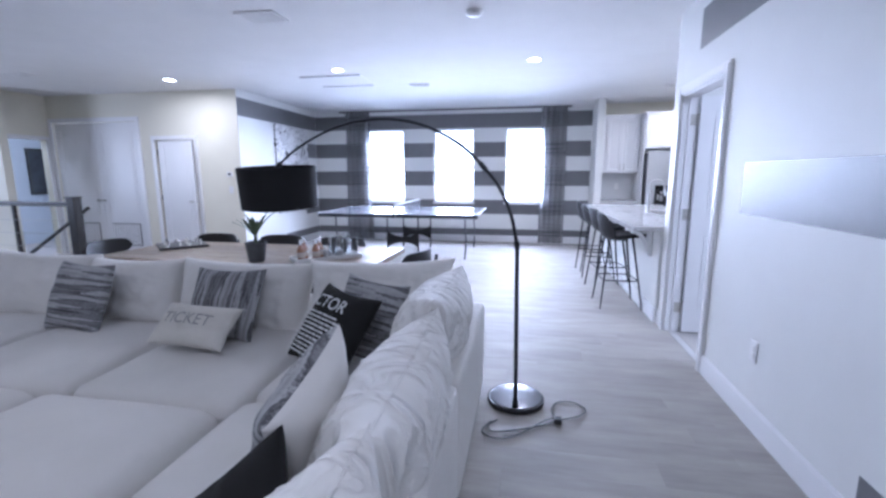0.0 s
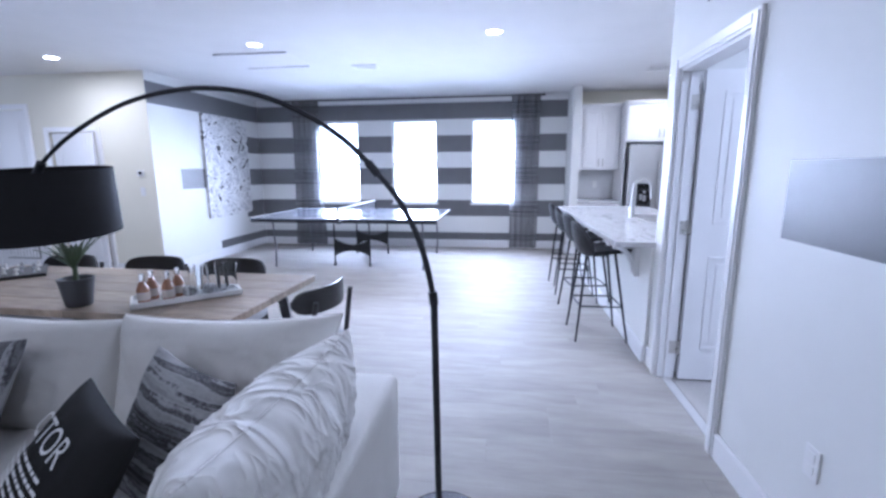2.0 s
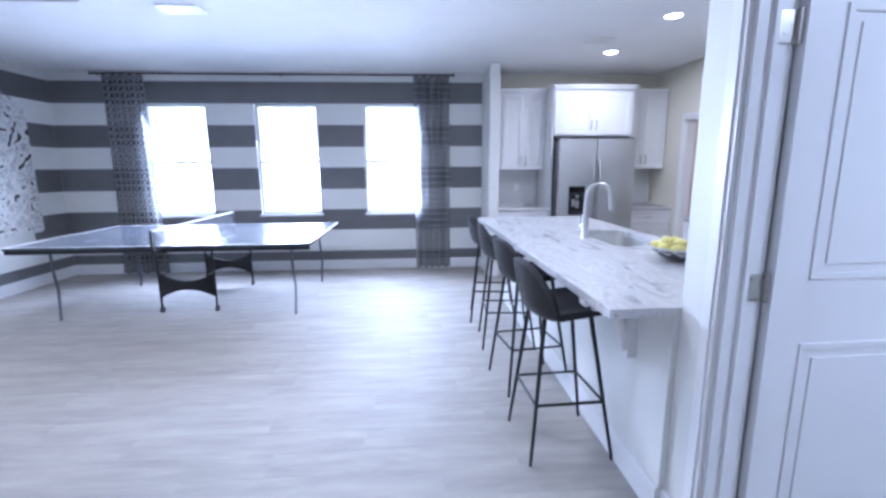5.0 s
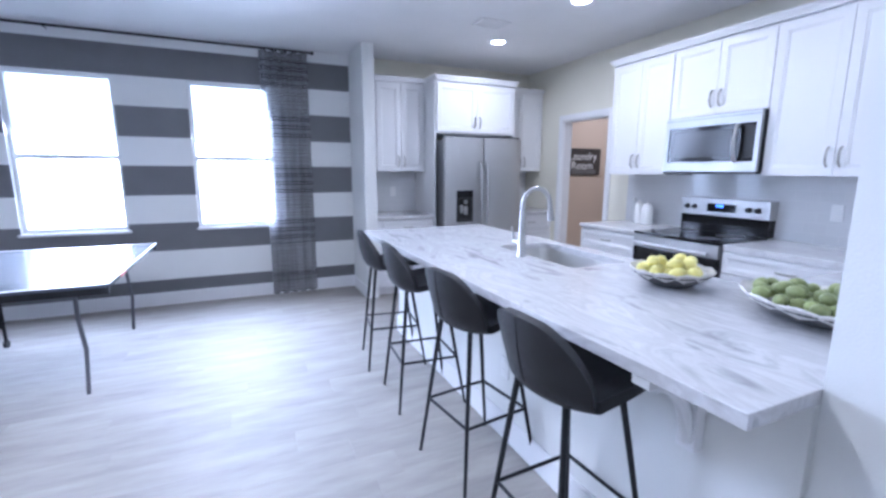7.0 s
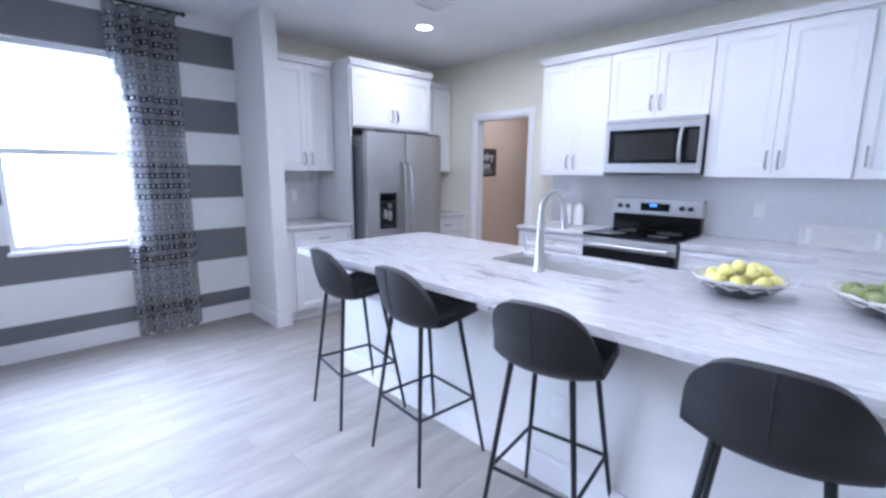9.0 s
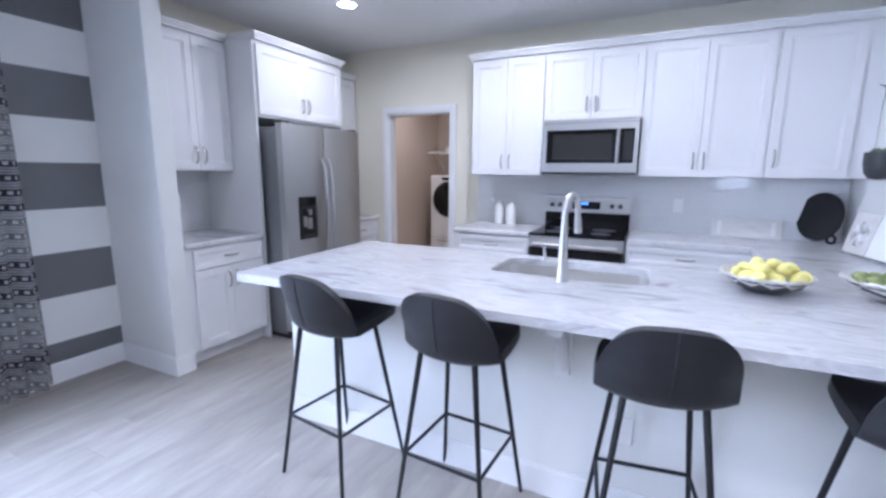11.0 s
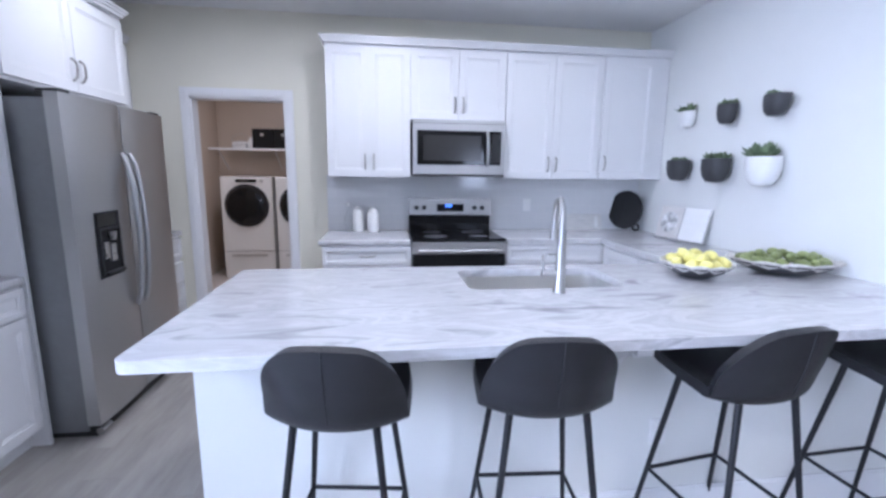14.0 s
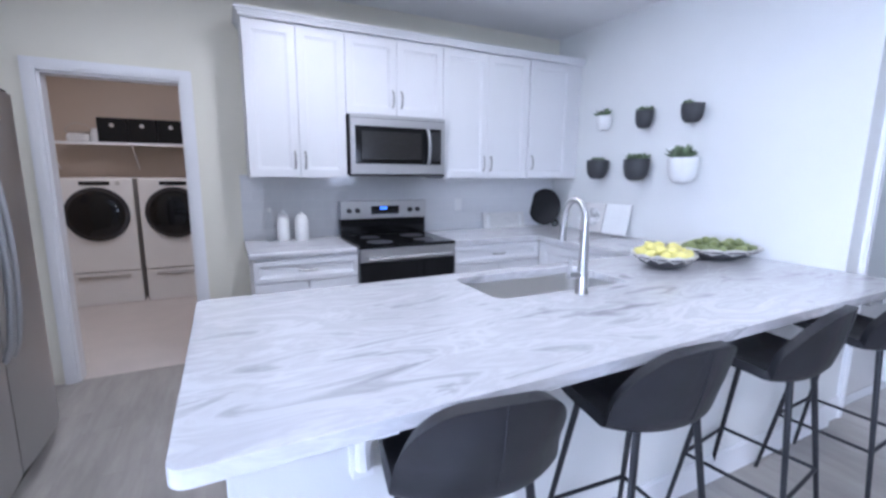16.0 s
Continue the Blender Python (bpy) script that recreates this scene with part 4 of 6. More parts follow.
part("drawer", boxes((0.004, W_ - 0.004, 0.0, 0.03, 0.04, 0.21), bevel=0.004), STEEL, rg, smooth=False)
bg = part("backguard", boxes((0.0, W_, 0.555, 0.65, 1.06, 1.208), bevel=0.006), STEEL, rg, "steel control panel", smooth=False)
part("backguard_lower", boxes((0.005, W_ - 0.005, 0.575, 0.65, 0.925, 1.06)), BLACKG, rg, smooth=False)
for kx in (0.07, 0.14, 0.60, 0.67):
    part("knob", rods(((kx, 0.555, 1.13), (kx, 0.53, 1.13), 0.021, 0.018), ((kx, 0.531, 1.13), (kx, 0.527, 1.13), 0.015), seg=16), BLACKP, bg)
part("display", boxes((0.255, 0.50, 0.552, 0.556, 1.095, 1.165)), BLACKG, bg)
part("clock_digits", boxes((0.335, 0.348, 0.550, 0.552, 1.138, 1.156), (0.356, 0.369, 0.550, 0.552, 1.138, 1.156), (0.377, 0.390, 0.550, 0.552, 1.138, 1.156)), BLUELED, bg, "small blue lit digits")

# microwave
mw = thing("microwave", pose(3.56, 6.805, 0, 0, 0, -90), "stainless steel over-range microwave with a dark glass door", "microwave")
W_ = 0.765
part("body", boxes((0.0, W_, 0.03, 0.40, 1.425, 1.862)), BLACKP, mw, smooth=False)
door = part("door", boxes((0.0, W_, 0.0, 0.03, 1.78, 1.86), (0.0, W_, 0.0, 0.03, 1.43, 1.505), (0.0, 0.035, 0.0, 0.03, 1.505, 1.78), (W_ - 0.03, W_, 0.0, 0.03, 1.505, 1.78)), STEEL, mw, "steel door frame", smooth=False)
part("window", boxes((0.035, W_ - 0.03, 0.006, 0.03, 1.505, 1.78)), BLACKG, door, "dark tinted window")
part("inner_mesh", boxes((0.085, 0.565, 0.0045, 0.006, 1.54, 1.745), bevel=0.0005), mat("perforated_screen", (0.028, 0.027, 0.026), 0.16, var=0.3, scale=160), door, "grey perforated screen behind the glass", smooth=False)
part("key_panel", boxes((0.655, 0.725, 0.0045, 0.006, 1.53, 1.76)), BLACKP, door, "dark touch keys", smooth=False)
part("top_seam", boxes((0.004, W_ - 0.004, -0.0015, 0.0, 1.835, 1.838)), BLACKP, door, smooth=False)
part("handle", tube(bmesh.new(), [(0.615, -0.01 - 0.035 * math.sin(math.pi * k / 10) ** 0.5, 1.50 + 0.27 * k / 10) for k in range(11)], 0.014, 10), STEEL, door, "curved steel handle")
part("vent_lip", boxes((0.0, W_, 0.0, 0.06, 1.412, 1.428)), BLACKP, mw, smooth=False)


# bar stools
def bar_stool(m):
    s = thing("bar_stool", m, "charcoal leatherette bucket bar stool on thin black metal legs", "stool", "stools at the bar")

    prof = [(0.222, 0.735), (0.196, 0.752), (0.10, 0.742), (-0.02, 0.718), (-0.122, 0.712), (-0.192, 0.756), (-0.224, 0.845), (-0.240, 0.932), (-0.248, 1.012)]

    def step(lo, hi, v):
        v = max(0.0, min(1.0, (v - lo) / (hi - lo)))
        return v * v * (3 - 2 * v)

    def surf(a, b):
        # a: 0 seat front, 1 top of the back; b: across
        f = a * (len(prof) - 1)
        i = min(int(f), len(prof) - 2)
        g = f - i
        p0, p1, p2, p3 = [Vector(prof[max(0, min(len(prof) - 1, i + k))]) for k in (-1, 0, 1, 2)]
        c = 0.5 * (2 * p1 + (p2 - p0) * g + (2 * p0 - 5 * p1 + 4 * p2 - p3) * g * g + (3 * p1 - p0 - 3 * p2 + p3) * g ** 3)
        u = 2 * b - 1
        # rounded seat front, domed back
        end = (1 - 2 * a) ** 3.4 if a < 0.5 else max(0.0, (a - 0.56) / 0.44) ** 3.0
        hw = 0.204 * max(0.0, 1 - end) ** (1 / 2.2) + 0.004
        w = abs(u) ** 2.2
        back = step(0.36, 0.74, a)
        x = c.x + 0.10 * (abs(u) * hw / 0.208) ** 2.2 * back * (1 - 0.35 * step(0.66, 1.0, a))
        z = c.y + w * (1 - back) * (0.012 + 0.034 * step(0.10, 0.62, a)) - 0.010 * u * u * step(0.86, 1.0, a)
        return Vector((x, u * hw, z))

    def nrm(a, b):
        q = 1e-3
        da = surf(min(1, a + q), b) - surf(max(0, a - q), b)
        db = surf(a, min(0.97, b + q)) - surf(a, max(0.03, b - q))
        v = da.cross(db)
        return v.normalized() if v.length > 1e-12 else Vector((0, 0, 1))
    lo = lambda a: 0.03 + 0.943 * a
    shell = grid_solid(lambda a, b: surf(lo(a), b), lambda a, b: surf(lo(a), b) + nrm(min(0.95, max(0.05, a)), min(0.9, max(0.1, b))) * -0.034, 44, 21)
    seat = part("seat_shell", shell, LEATHER, s)
    part("seat_pad", grid_solid(lambda a, b: surf(0.05 + 0.44 * a, 0.09 + 0.82 * b) + Vector((0, 0, 0.024 + 0.016 * (math.sin(math.pi * a) * math.sin(math.pi * b)) ** 0.5)), lambda a, b: surf(0.05 + 0.44 * a, 0.09 + 0.82 * b) + Vector((0, 0, 0.018)), 14, 14), LEATHER, seat, "padded leatherette seat")
    part("back_seam", tube(bmesh.new(), [surf(0.66 + 0.31 * k / 10, 0.5) + nrm(0.66 + 0.31 * k / 10, 0.5) * 0.0005 for k in range(11)], 0.0022, 6), LEATHER, seat)
    L = {}
    spots = [surf(i / 40, j / 40) for i in range(1, 40) for j in range(2, 39)]
    under = lambda x, y: min(spots, key=lambda q: (q.x - x) ** 2 + (q.y - y) ** 2 + 0.02 * (q.z - 0.7)).z + 0.006
    for sx in (-1, 1):
        for sy in (-1, 1):
            tx, ty_ = -0.02 + sx * 0.115, sy * 0.118
            top, foot = Vector((tx, ty_, under(tx, ty_))), Vector((0.0 + sx * 0.21, sy * 0.20, 0.0))
            L[sx, sy] = (top, foot)
            part("leg", rods((foot, top, 0.008, 0.0115), seg=12), BLACKM, s)
    at = lambda k, z: L[k][1] + (L[k][0] - L[k][1]) * (z / L[k][0].z)
    for a, b in (((-1, -1), (1, -1)), ((1, -1), (1, 1)), ((1, 1), (-1, 1)), ((-1, 1), (-1, -1))):
        part("footrest", rods((at(a, 0.30), at(b, 0.30), 0.0075), seg=8), BLACKM, s)
    zm = under(-0.02, 0.0) - 0.016
    part("mount", boxes((-0.07, 0.05, -0.06, 0.06, zm, zm + 0.014), bevel=0.003), BLACKM, s, smooth=False)
    return s


st = bar_stool(pose(1.205, 7.155, 0, 0, 0, -8))
for x, y, rz in ((1.21, 6.535, -4), (1.215, 5.82, 8), (1.20, 5.14, 3)):
    copy_thing(st, pose(x, y, 0, 0, 0, rz))


# fruit bowls
def fruit_bowl(m, rx, ry, label, fruit, n, name, fmat, size, seed, flabel):
    b = thing("fruit_bowl", m, label, "bowl")
    prof = [(0.35, 0.0), (0.40, 0.003), (0.75, 0.035), (0.93, 0.062), (1.0, 0.078), (0.985, 0.082), (0.90, 0.066), (0.70, 0.04), (0.35, 0.012)]
    bm = turned([(r * rx, z) for r, z in prof], 48, squash=ry / rx, wave=0.05, waves=12)
    part("shell", bm, POTB, b, "dark glazed outside")
    part("rim", turned([(r * rx, z) for r, z in ((0.86, 0.0545), (0.985, 0.0725), (1.008, 0.078), (0.985, 0.0835), (0.86, 0.0625))], 48, squash=ry / rx, wave=0.07, waves=12), mat("pale_rim", (0.6, 0.58, 0.55), 0.5, var=0.25, scale=30), b, "pale mottled zigzag rim")
    # pale glaze running down from the rim in points
    bm = bmesh.new()
    up_, lo_ = [], []
    for k in range(96):
        a = 2 * math.pi * k / 96
        z = 0.060 - 0.022 * abs(((k / 8) % 1) * 2 - 1)
        f = (0.75 + 0.18 * (z - 0.035) / 0.027 if z < 0.062 else 0.93) + 0.012
        up_.append(bm.verts.new((1.012 * rx * math.cos(a), 1.012 * ry * math.sin(a), 0.0785)))
        lo_.append(bm.verts.new((f * rx * math.cos(a), f * ry * math.sin(a), z)))
    for k in range(96):
        bm.faces.new((lo_[k], lo_[(k + 1) % 96], up_[(k + 1) % 96], up_[k]))
    part("glaze", bm, mat("pale_glaze", (0.55, 0.53, 0.50), 0.45, var=0.2, scale=30), b, "pale pointed glaze band", smooth=False)
    rnd = random.Random(seed)
    placed = []
    for i in range(n):
        for _ in range(300):
            layer = 0 if i < n * 0.62 else 1
            f = (0.80, 0.50)[layer]
            a, q = rnd.uniform(0, 2 * math.pi), math.sqrt(rnd.uniform(0, 1)) * f
            p = Vector((q * math.cos(a) * rx, q * math.sin(a) * ry, 0.055 + 0.035 * q + layer * size * 1.25))
            if all((p - o).length > size * 1.75 for o in placed):
                placed.append(p)
                break
    base = None
    for i, p in enumerate(placed):
        mm = m @ Matrix.Translation(p) @ Euler((rnd.uniform(-0.5, 0.5), rnd.uniform(-0.5, 0.5), rnd.uniform(0, 6.28))).to_matrix().to_4x4()
        if base is None:
            pr = [(0.08, -1.28), (0.35, -1.12), (0.78, -0.7), (1.0, -0.1), (0.95, 0.35), (0.62, 0.86), (0.28, 1.12), (0.10, 1.3)] if name == "lemon" else [(0.15, -1.12), (0.6, -0.9), (0.95, -0.35), (1.0, 0.1), (0.8, 0.65), (0.4, 1.02), (0.1, 1.12)]
            bm = turned([(r * size * 0.86, z * size) for r, z in pr], 16)
            bmesh.ops.rotate(bm, verts=bm.verts, matrix=Euler((radians(78), 0, 0)).to_matrix())
            base = solid(name, bm, fmat, flabel, "fruit", name + "s in the bowl", smooth=True, m=mm)
        else:
            copy_thing(base, mm)
    return b


fruit_bowl(pose(1.98, 5.41, 0.918), 0.175, 0.175, "dark scalloped ceramic bowl holding lemons", None, 20, "lemon", LEMON, 0.031, 3, "yellow lemon in the dark bowl")
fruit_bowl(pose(2.01, 4.87, 0.918, 0, 0, 65), 0.27, 0.19, "long dark scalloped ceramic bowl holding green fruit", None, 48, "green_fruit", AVO, 0.027, 5, "dull green fruit in the long bowl")

# things on the back worktop
for x, y, r, h in ((3.84, 7.27, 0.045, 0.23), (3.80, 7.14, 0.05, 0.22)):
    c = thing("canister", pose(x, y, 0.918), "white ceramic canister with a small lid", "canister", "canisters by the range")
    part("jar", turned([(r * 0.92, 0), (r, 0.01), (r, h * 0.72), (r * 0.8, h * 0.8)], 24), POTW, c)
    part("lid", turned([(r * 0.82, h * 0.8), (r * 0.86, h * 0.83), (r * 0.5, h * 0.92), (0.012, h * 0.94), (0.016, h * 0.98), (0.006, h)], 20), POTW, c)
bt = thing("bottle", pose(3.87, 7.36, 0.918), "clear glass oil bottle with a pale stopper", "bottle")
part("glass", turned([(0.028, 0), (0.032, 0.01), (0.032, 0.13), (0.012, 0.18), (0.011, 0.22)], 18), GLASS, bt)
part("stopper", rods(((0, 0, 0.22), (0, 0, 0.25), 0.012)), POTW, bt)
tr = thing("wooden_tray", pose(3.90, 5.20, 0.918, 0, 0, -90) @ pose(0, 0, 0, -10, 0, 0), "whitewashed wooden tray leaning on the backsplash", "tray")
part("board", boxes((-0.24, 0.24, 0.0, 0.015, 0.0, 0.15), bevel=0.003), mat("whitewashed_wood", (0.66, 0.65, 0.63), 0.7, var=0.12, scale=8, stretch=(1, 1, 10)), tr, smooth=False)
for x in (-0.2, 0.17):
    part("corner_strap", boxes((x, x + 0.03, -0.006, 0.0, 0.02, 0.13)), POTW, tr, smooth=False)
cb = thing("cutting_board", pose(3.83, 4.785, 0.92, 0, 0, -138) @ pose(0, 0, 0, -10, 0, 0), "round black cutting board with a ring handle leaning in the corner", "cutting board")
bm = rods(((0, 0, 0.18), (0, 0.018, 0.18), 0.157), seg=48)
for v in bm.verts:
    v.co.z = 0.18 + (v.co.z - 0.165) * 1.16
part("board", bm, SLATE, cb)
bm = bmesh.new()
tube(bm, [(0.115 + 0.028 * math.cos(a), 0.009, 0.04 + 0.028 * math.sin(a)) for a in (2 * math.pi * k / 16 for k in range(17))], 0.009, 8)
part("ring_handle", bm, SLATE, cb)
bk = thing("cookbook", pose(3.14, 4.71, 0.918, 0, 0, 190) @ pose(0, 0, 0, -14, 0, 0), "open cookbook with a food photo on a metal stand", "book")
part("left_page", boxes((-0.235, -0.004, 0.0, 0.012, 0.02, 0.28)), mat("photo_page", (0.62, 0.60, 0.58), 0.6, var=0.1), bk, smooth=False)
part("right_page", boxes((0.004, 0.235, 0.0, 0.012, 0.02, 0.28)), POTW, bk, smooth=False)
ph = mat("food_photo", (0.25, 0.2, 0.17), 0.5, var=0.9, scale=16, col2=(0.6, 0.58, 0.55))
part("photo", turned([(0.085, 0), (0.085, 0.001), (0.07, 0.0015)], 28), ph, bk, "round plate in the photo", at=pose(-0.12, -0.001, 0.15, 90, 0, 0))
part("stand", rods(((-0.2, -0.05, 0.006), (0.2, -0.05, 0.006), 0.006), ((-0.1, -0.05, 0.006), (-0.1, 0.09, 0.006), 0.005), ((0.1, -0.05, 0.006), (0.1, 0.09, 0.006), 0.005), ((-0.1, 0.016, 0.01), (-0.1, 0.016, 0.24), 0.005), ((0.1, 0.016, 0.01), (0.1, 0.016, 0.24), 0.005)), CHROME, bk)


# wall planters
def planter(x, z, w, h, pot, label, leaf_h, n, seed):
    p = thing("wall_planter", pose(x, YS, z), label, "planter", "planters on the kitchen wall")
    r = w / 2
    prof = [(0.25 * r, -h), (0.6 * r, -h * 0.96), (0.88 * r, -h * 0.75), (r, -h * 0.4), (r, 0.0), (0.93 * r, 0.0), (0.93 * r, -0.012)]
    bm = turned(prof, 28, squash=0.8)
    for v in bm.verts:
        v.co.y = max(v.co.y + r * 0.78, 0.002)
    part("pot", bm, pot, p)
    bm = turned([(0.9 * r, -0.012), (0.8 * r, -0.006), (0.3 * r, -0.004)], 20, squash=0.78)
    for v in bm.verts:
        v.co.y = max(v.co.y + r * 0.78, 0.004)
    part("soil", bm, TERRA, p)
    rnd = random.Random(seed)
    for i in range(n):
        bm = bmesh.new()
        a, q = rnd.uniform(0, 6.28), math.sqrt(rnd.random()) * r * 0.75
        c = Vector((q * math.cos(a), r * 0.78 + 0.7 * q * math.sin(a), -0.008))
        for k in range(9):
            b = 2 * math.pi * k / 9 + rnd.uniform(-0.3, 0.3)
            up = rnd.uniform(0.35, 1.0)
            d = Vector((math.cos(b) * (1.2 - up), math.sin(b) * 0.8 * (1.2 - up), up)).normalized() * leaf_h * rnd.uniform(0.6, 1.0)
            s = d.cross(Vector((0, 0, 1)) + Vector((0.01, 0.02, 0))).normalized() * leaf_h * 0.22
            u = s.cross(d).normalized() * leaf_h * 0.07
            v0, v1, v2, v3, v4, v5 = [bm.verts.new(c + t) for t in (Vector((0, 0, 0)), d * 0.55 + s, d, d * 0.55 - s, d * 0.55 + u, d * 0.5 - u)]
            for f in ((v0, v1, v4), (v1, v2, v4), (v2, v3, v4), (v3, v0, v4), (v1, v0, v5), (v2, v1, v5), (v3, v2, v5), (v0, v3, v5)):
                bm.faces.new(f)
        part("leaf_rosette", bm, LEAF, p, "small green succulent leaves", smooth=False)
    return p


wp = "white ceramic wall planter with a small green succulent"
dp = "dark charcoal wall planter with low green succulents"
planter(3.265, 1.945, 0.135, 0.125, POTW, wp, 0.085, 4, 1)
planter(2.845, 1.94, 0.145, 0.135, POTB, dp, 0.05, 9, 2)
planter(2.435, 1.94, 0.16, 0.13, POTB, dp, 0.045, 9, 3)
planter(3.28, 1.565, 0.205, 0.165, POTB, dp, 0.04, 10, 4)
planter(2.86, 1.565, 0.215, 0.17, POTB, dp, 0.065, 11, 5)
planter(2.45, 1.565, 0.225, 0.18, POTW, "large white ceramic wall planter with thick green leaves", 0.115, 6, 6)

# ---- laundry ----
def front_loader(y, label):
    w = thing("washing_machine", pose(6.05, y, 0, 0, 0, -90), label, "washing machine", "laundry machines")
    part("body", boxes((0, 0.66, 0, 0.70, 0.36, 1.36), bevel=0.015), APPL, w, smooth=False)
    ped = part("pedestal", boxes((0, 0.66, 0.005, 0.70, 0.0, 0.355), bevel=0.008), APPL, w, smooth=False)
    part("drawer_pull", boxes((0.1, 0.56, -0.012, 0.005, 0.29, 0.32), bevel=0.004), NICKEL, ped, "long chrome drawer pull", smooth=False)
    c = (0.33, 0, 0.98)
    turnm = pose(c[0], 0.0, c[2], 90, 0, 0)
    d_ = part("door", turned([(0.275, -0.01), (0.285, 0.015), (0.275, 0.03), (0.25, 0.034)], 44), mat("smoked_ring", (0.03, 0.028, 0.03), 0.2), w, "dark round door ring", at=turnm)
    part("glass", turned([(0.25, 0.03), (0.22, 0.048), (0.12, 0.06), (0.02, 0.062)], 40), BLACKG, d_, "dark domed door glass")
    part("control_panel", boxes((0.20, 0.46, -0.006, 0, 1.285, 1.325), bevel=0.002), BLACKG, w, smooth=False)
    part("drawer", boxes((0.03, 0.16, -0.005, 0, 1.27, 1.34), bevel=0.002), APPL, w, smooth=False)
    part("dial", rods(((0.53, 0, 1.305), (0.53, -0.02, 1.305), 0.022), seg=18), NICKEL, w)
    return w


front_loader(9.19, "white front-loading washer with a dark door on a drawer pedestal")
front_loader(8.49, "white front-loading dryer with a dark door on a drawer pedestal")
sh = thing("wire_shelf", pose(0, 0, 0), "white wire shelf on the laundry wall", "shelf")
for i in range(12):
    x = 6.40 + i * 0.036
    part("wire", rods(((x, 7.11, 1.735), (x, 9.42, 1.735), 0.004), seg=6), WHITEP, sh)
part("front_lip", boxes((6.385, 6.398, 7.11, 9.42, 1.715, 1.745)), WHITEP, sh, smooth=False)
for y in (7.6, 8.55, 9.3):
    part("brace", rods(((6.40, y, 1.72), (6.795, y, 1.45), 0.006), seg=8), WHITEP, sh)
for y in (8.72, 8.44, 8.16, 7.88):
    b = thing("storage_bin", pose(6.58, y, 1.74), "dark fabric storage bin with a metal ring pull on the shelf", "storage bin", "bins on the laundry shelf")
    part("box", boxes((-0.15, 0.15, -0.135, 0.135, 0, 0.27), bevel=0.006), BLACKFAB, b, smooth=False)
    part("ring_pull", rods(((-0.151, 0, 0.19), (-0.16, 0, 0.19), 0.022), seg=14), NICKEL, b)
bs = thing("basket", pose(6.58, 9.05, 1.74), "white wire basket with folded cloths on the shelf", "basket")
part("cloths", soft_box(0.2, 0.2, 0.09, 0.03, 0.01, n=4), POTW, bs, "folded white cloths")
bm = bmesh.new()
for z in (0.01, 0.06, 0.11):
    tube(bm, [(0.12 * math.cos(a), 0.12 * math.sin(a), z) for a in (2 * math.pi * k / 20 for k in range(21))], 0.003, 6)
tube(bm, [(0, 0.12 * math.cos(a), 0.11 + 0.10 * math.sin(a)) for a in (math.pi * k / 12 for k in range(13))], 0.003, 6)
part("wire_frame", bm, NICKEL, bs)
jug = solid("jug", turned([(0.05, 0), (0.06, 0.02), (0.055, 0.1), (0.035, 0.14), (0.04, 0.16)], 20), POTW, "small white ceramic jug on the shelf", "jug", m=pose(6.58, 8.90, 1.74))
sg = thing("wall_sign", pose(5.0, YN, 1.57), "dark wooden sign with white laundry room lettering", "sign")
part("board", boxes((-0.325, 0.325, -0.02, 0, -0.20, 0.20), bevel=0.003), mat("dark_sign_wood", (0.04, 0.036, 0.034), 0.6, var=0.3, scale=8, stretch=(1, 1, 6)), sg, smooth=False)
lettering("upper_word", "Laundry", 0.165, PRINT, sg, pose(-0.02, -0.022, 0.08, 90), label="white painted lettering")
lettering("lower_word", "Room", 0.17, PRINT, sg, pose(-0.03, -0.022, -0.06, 90), label="white painted lettering")
for z in (-0.135, -0.165):
    part("printed_line", boxes((-0.24, 0.24, -0.0215, -0.02, z - 0.006, z + 0.006)), GREYPRINT, sg, "thin row of faint print", smooth=False)


# ---- games end ----
def curtain(x0, x1, flare, label, seed):
    c = thing("curtain", pose(0, 0, 0), label, "curtain", "window curtains")

    def f(a, b):
        z = 0.02 + 2.665 * b
        k = 1 - b
        x = x0 + (x1 - x0) * a + flare * k * k * (a - 0.4)
        y = YN - 0.085 + (0.044 - 0.008 * k) * math.sin(a * 2 * math.pi * 5 + seed + 0.6 * math.sin(2 * b + seed)) + 0.012 * math.sin(a * 23 + seed * 2 + b)
        return (x, y, z)
    bm = grid_solid(f, lambda a, b: Vector(f(a, b)) + Vector((0, 0.003, 0)), 61, 12)
    uv = bm.loops.layers.uv.new()
    for fc_ in bm.faces:
        for l in fc_.loops:
            l[uv].uv = ((l.vert.co.x - x0) * 1.7, l.vert.co.z)
    part("cloth", bm, CURTAIN, c, smooth=True)
    return c


curtain(-3.62, -3.08, 0.10, "grey patterned sheer curtain drawn to one side", 0.3)
curtain(0.47, 0.97, 0.0, "grey patterned sheer curtain drawn to one side", 1.7)
rd = thing("curtain_rod", pose(0, YN - 0.085, 2.70), "thin grey curtain rod across all three windows", "curtain rod")
part("rod", rods(((-3.72, 0, 0), (1.02, 0, 0), 0.012), seg=12), BLACKM, rd)
for x in (-3.72, 1.02):
    part("finial", turned([(0.012, -0.015), (0.02, -0.005), (0.02, 0.008), (0.008, 0.018)], 14), BLACKM, rd, at=pose(x, 0, 0, 0, 90, 0))
for x in (-3.66, -1.3, 0.97):
    part("bracket", rods(((x, 0, -0.012), (x, 0.085, -0.012), 0.006), seg=8), BLACKM, rd)

art = thing("painting", pose(XW, 8.375, 1.505, 0, 0, 90), "large white canvas with abstract black strokes", "painting")
part("canvas", boxes((-0.60, 0.60, -0.035, 0, -0.82, 0.82), bevel=0.003), ART, art, smooth=False)

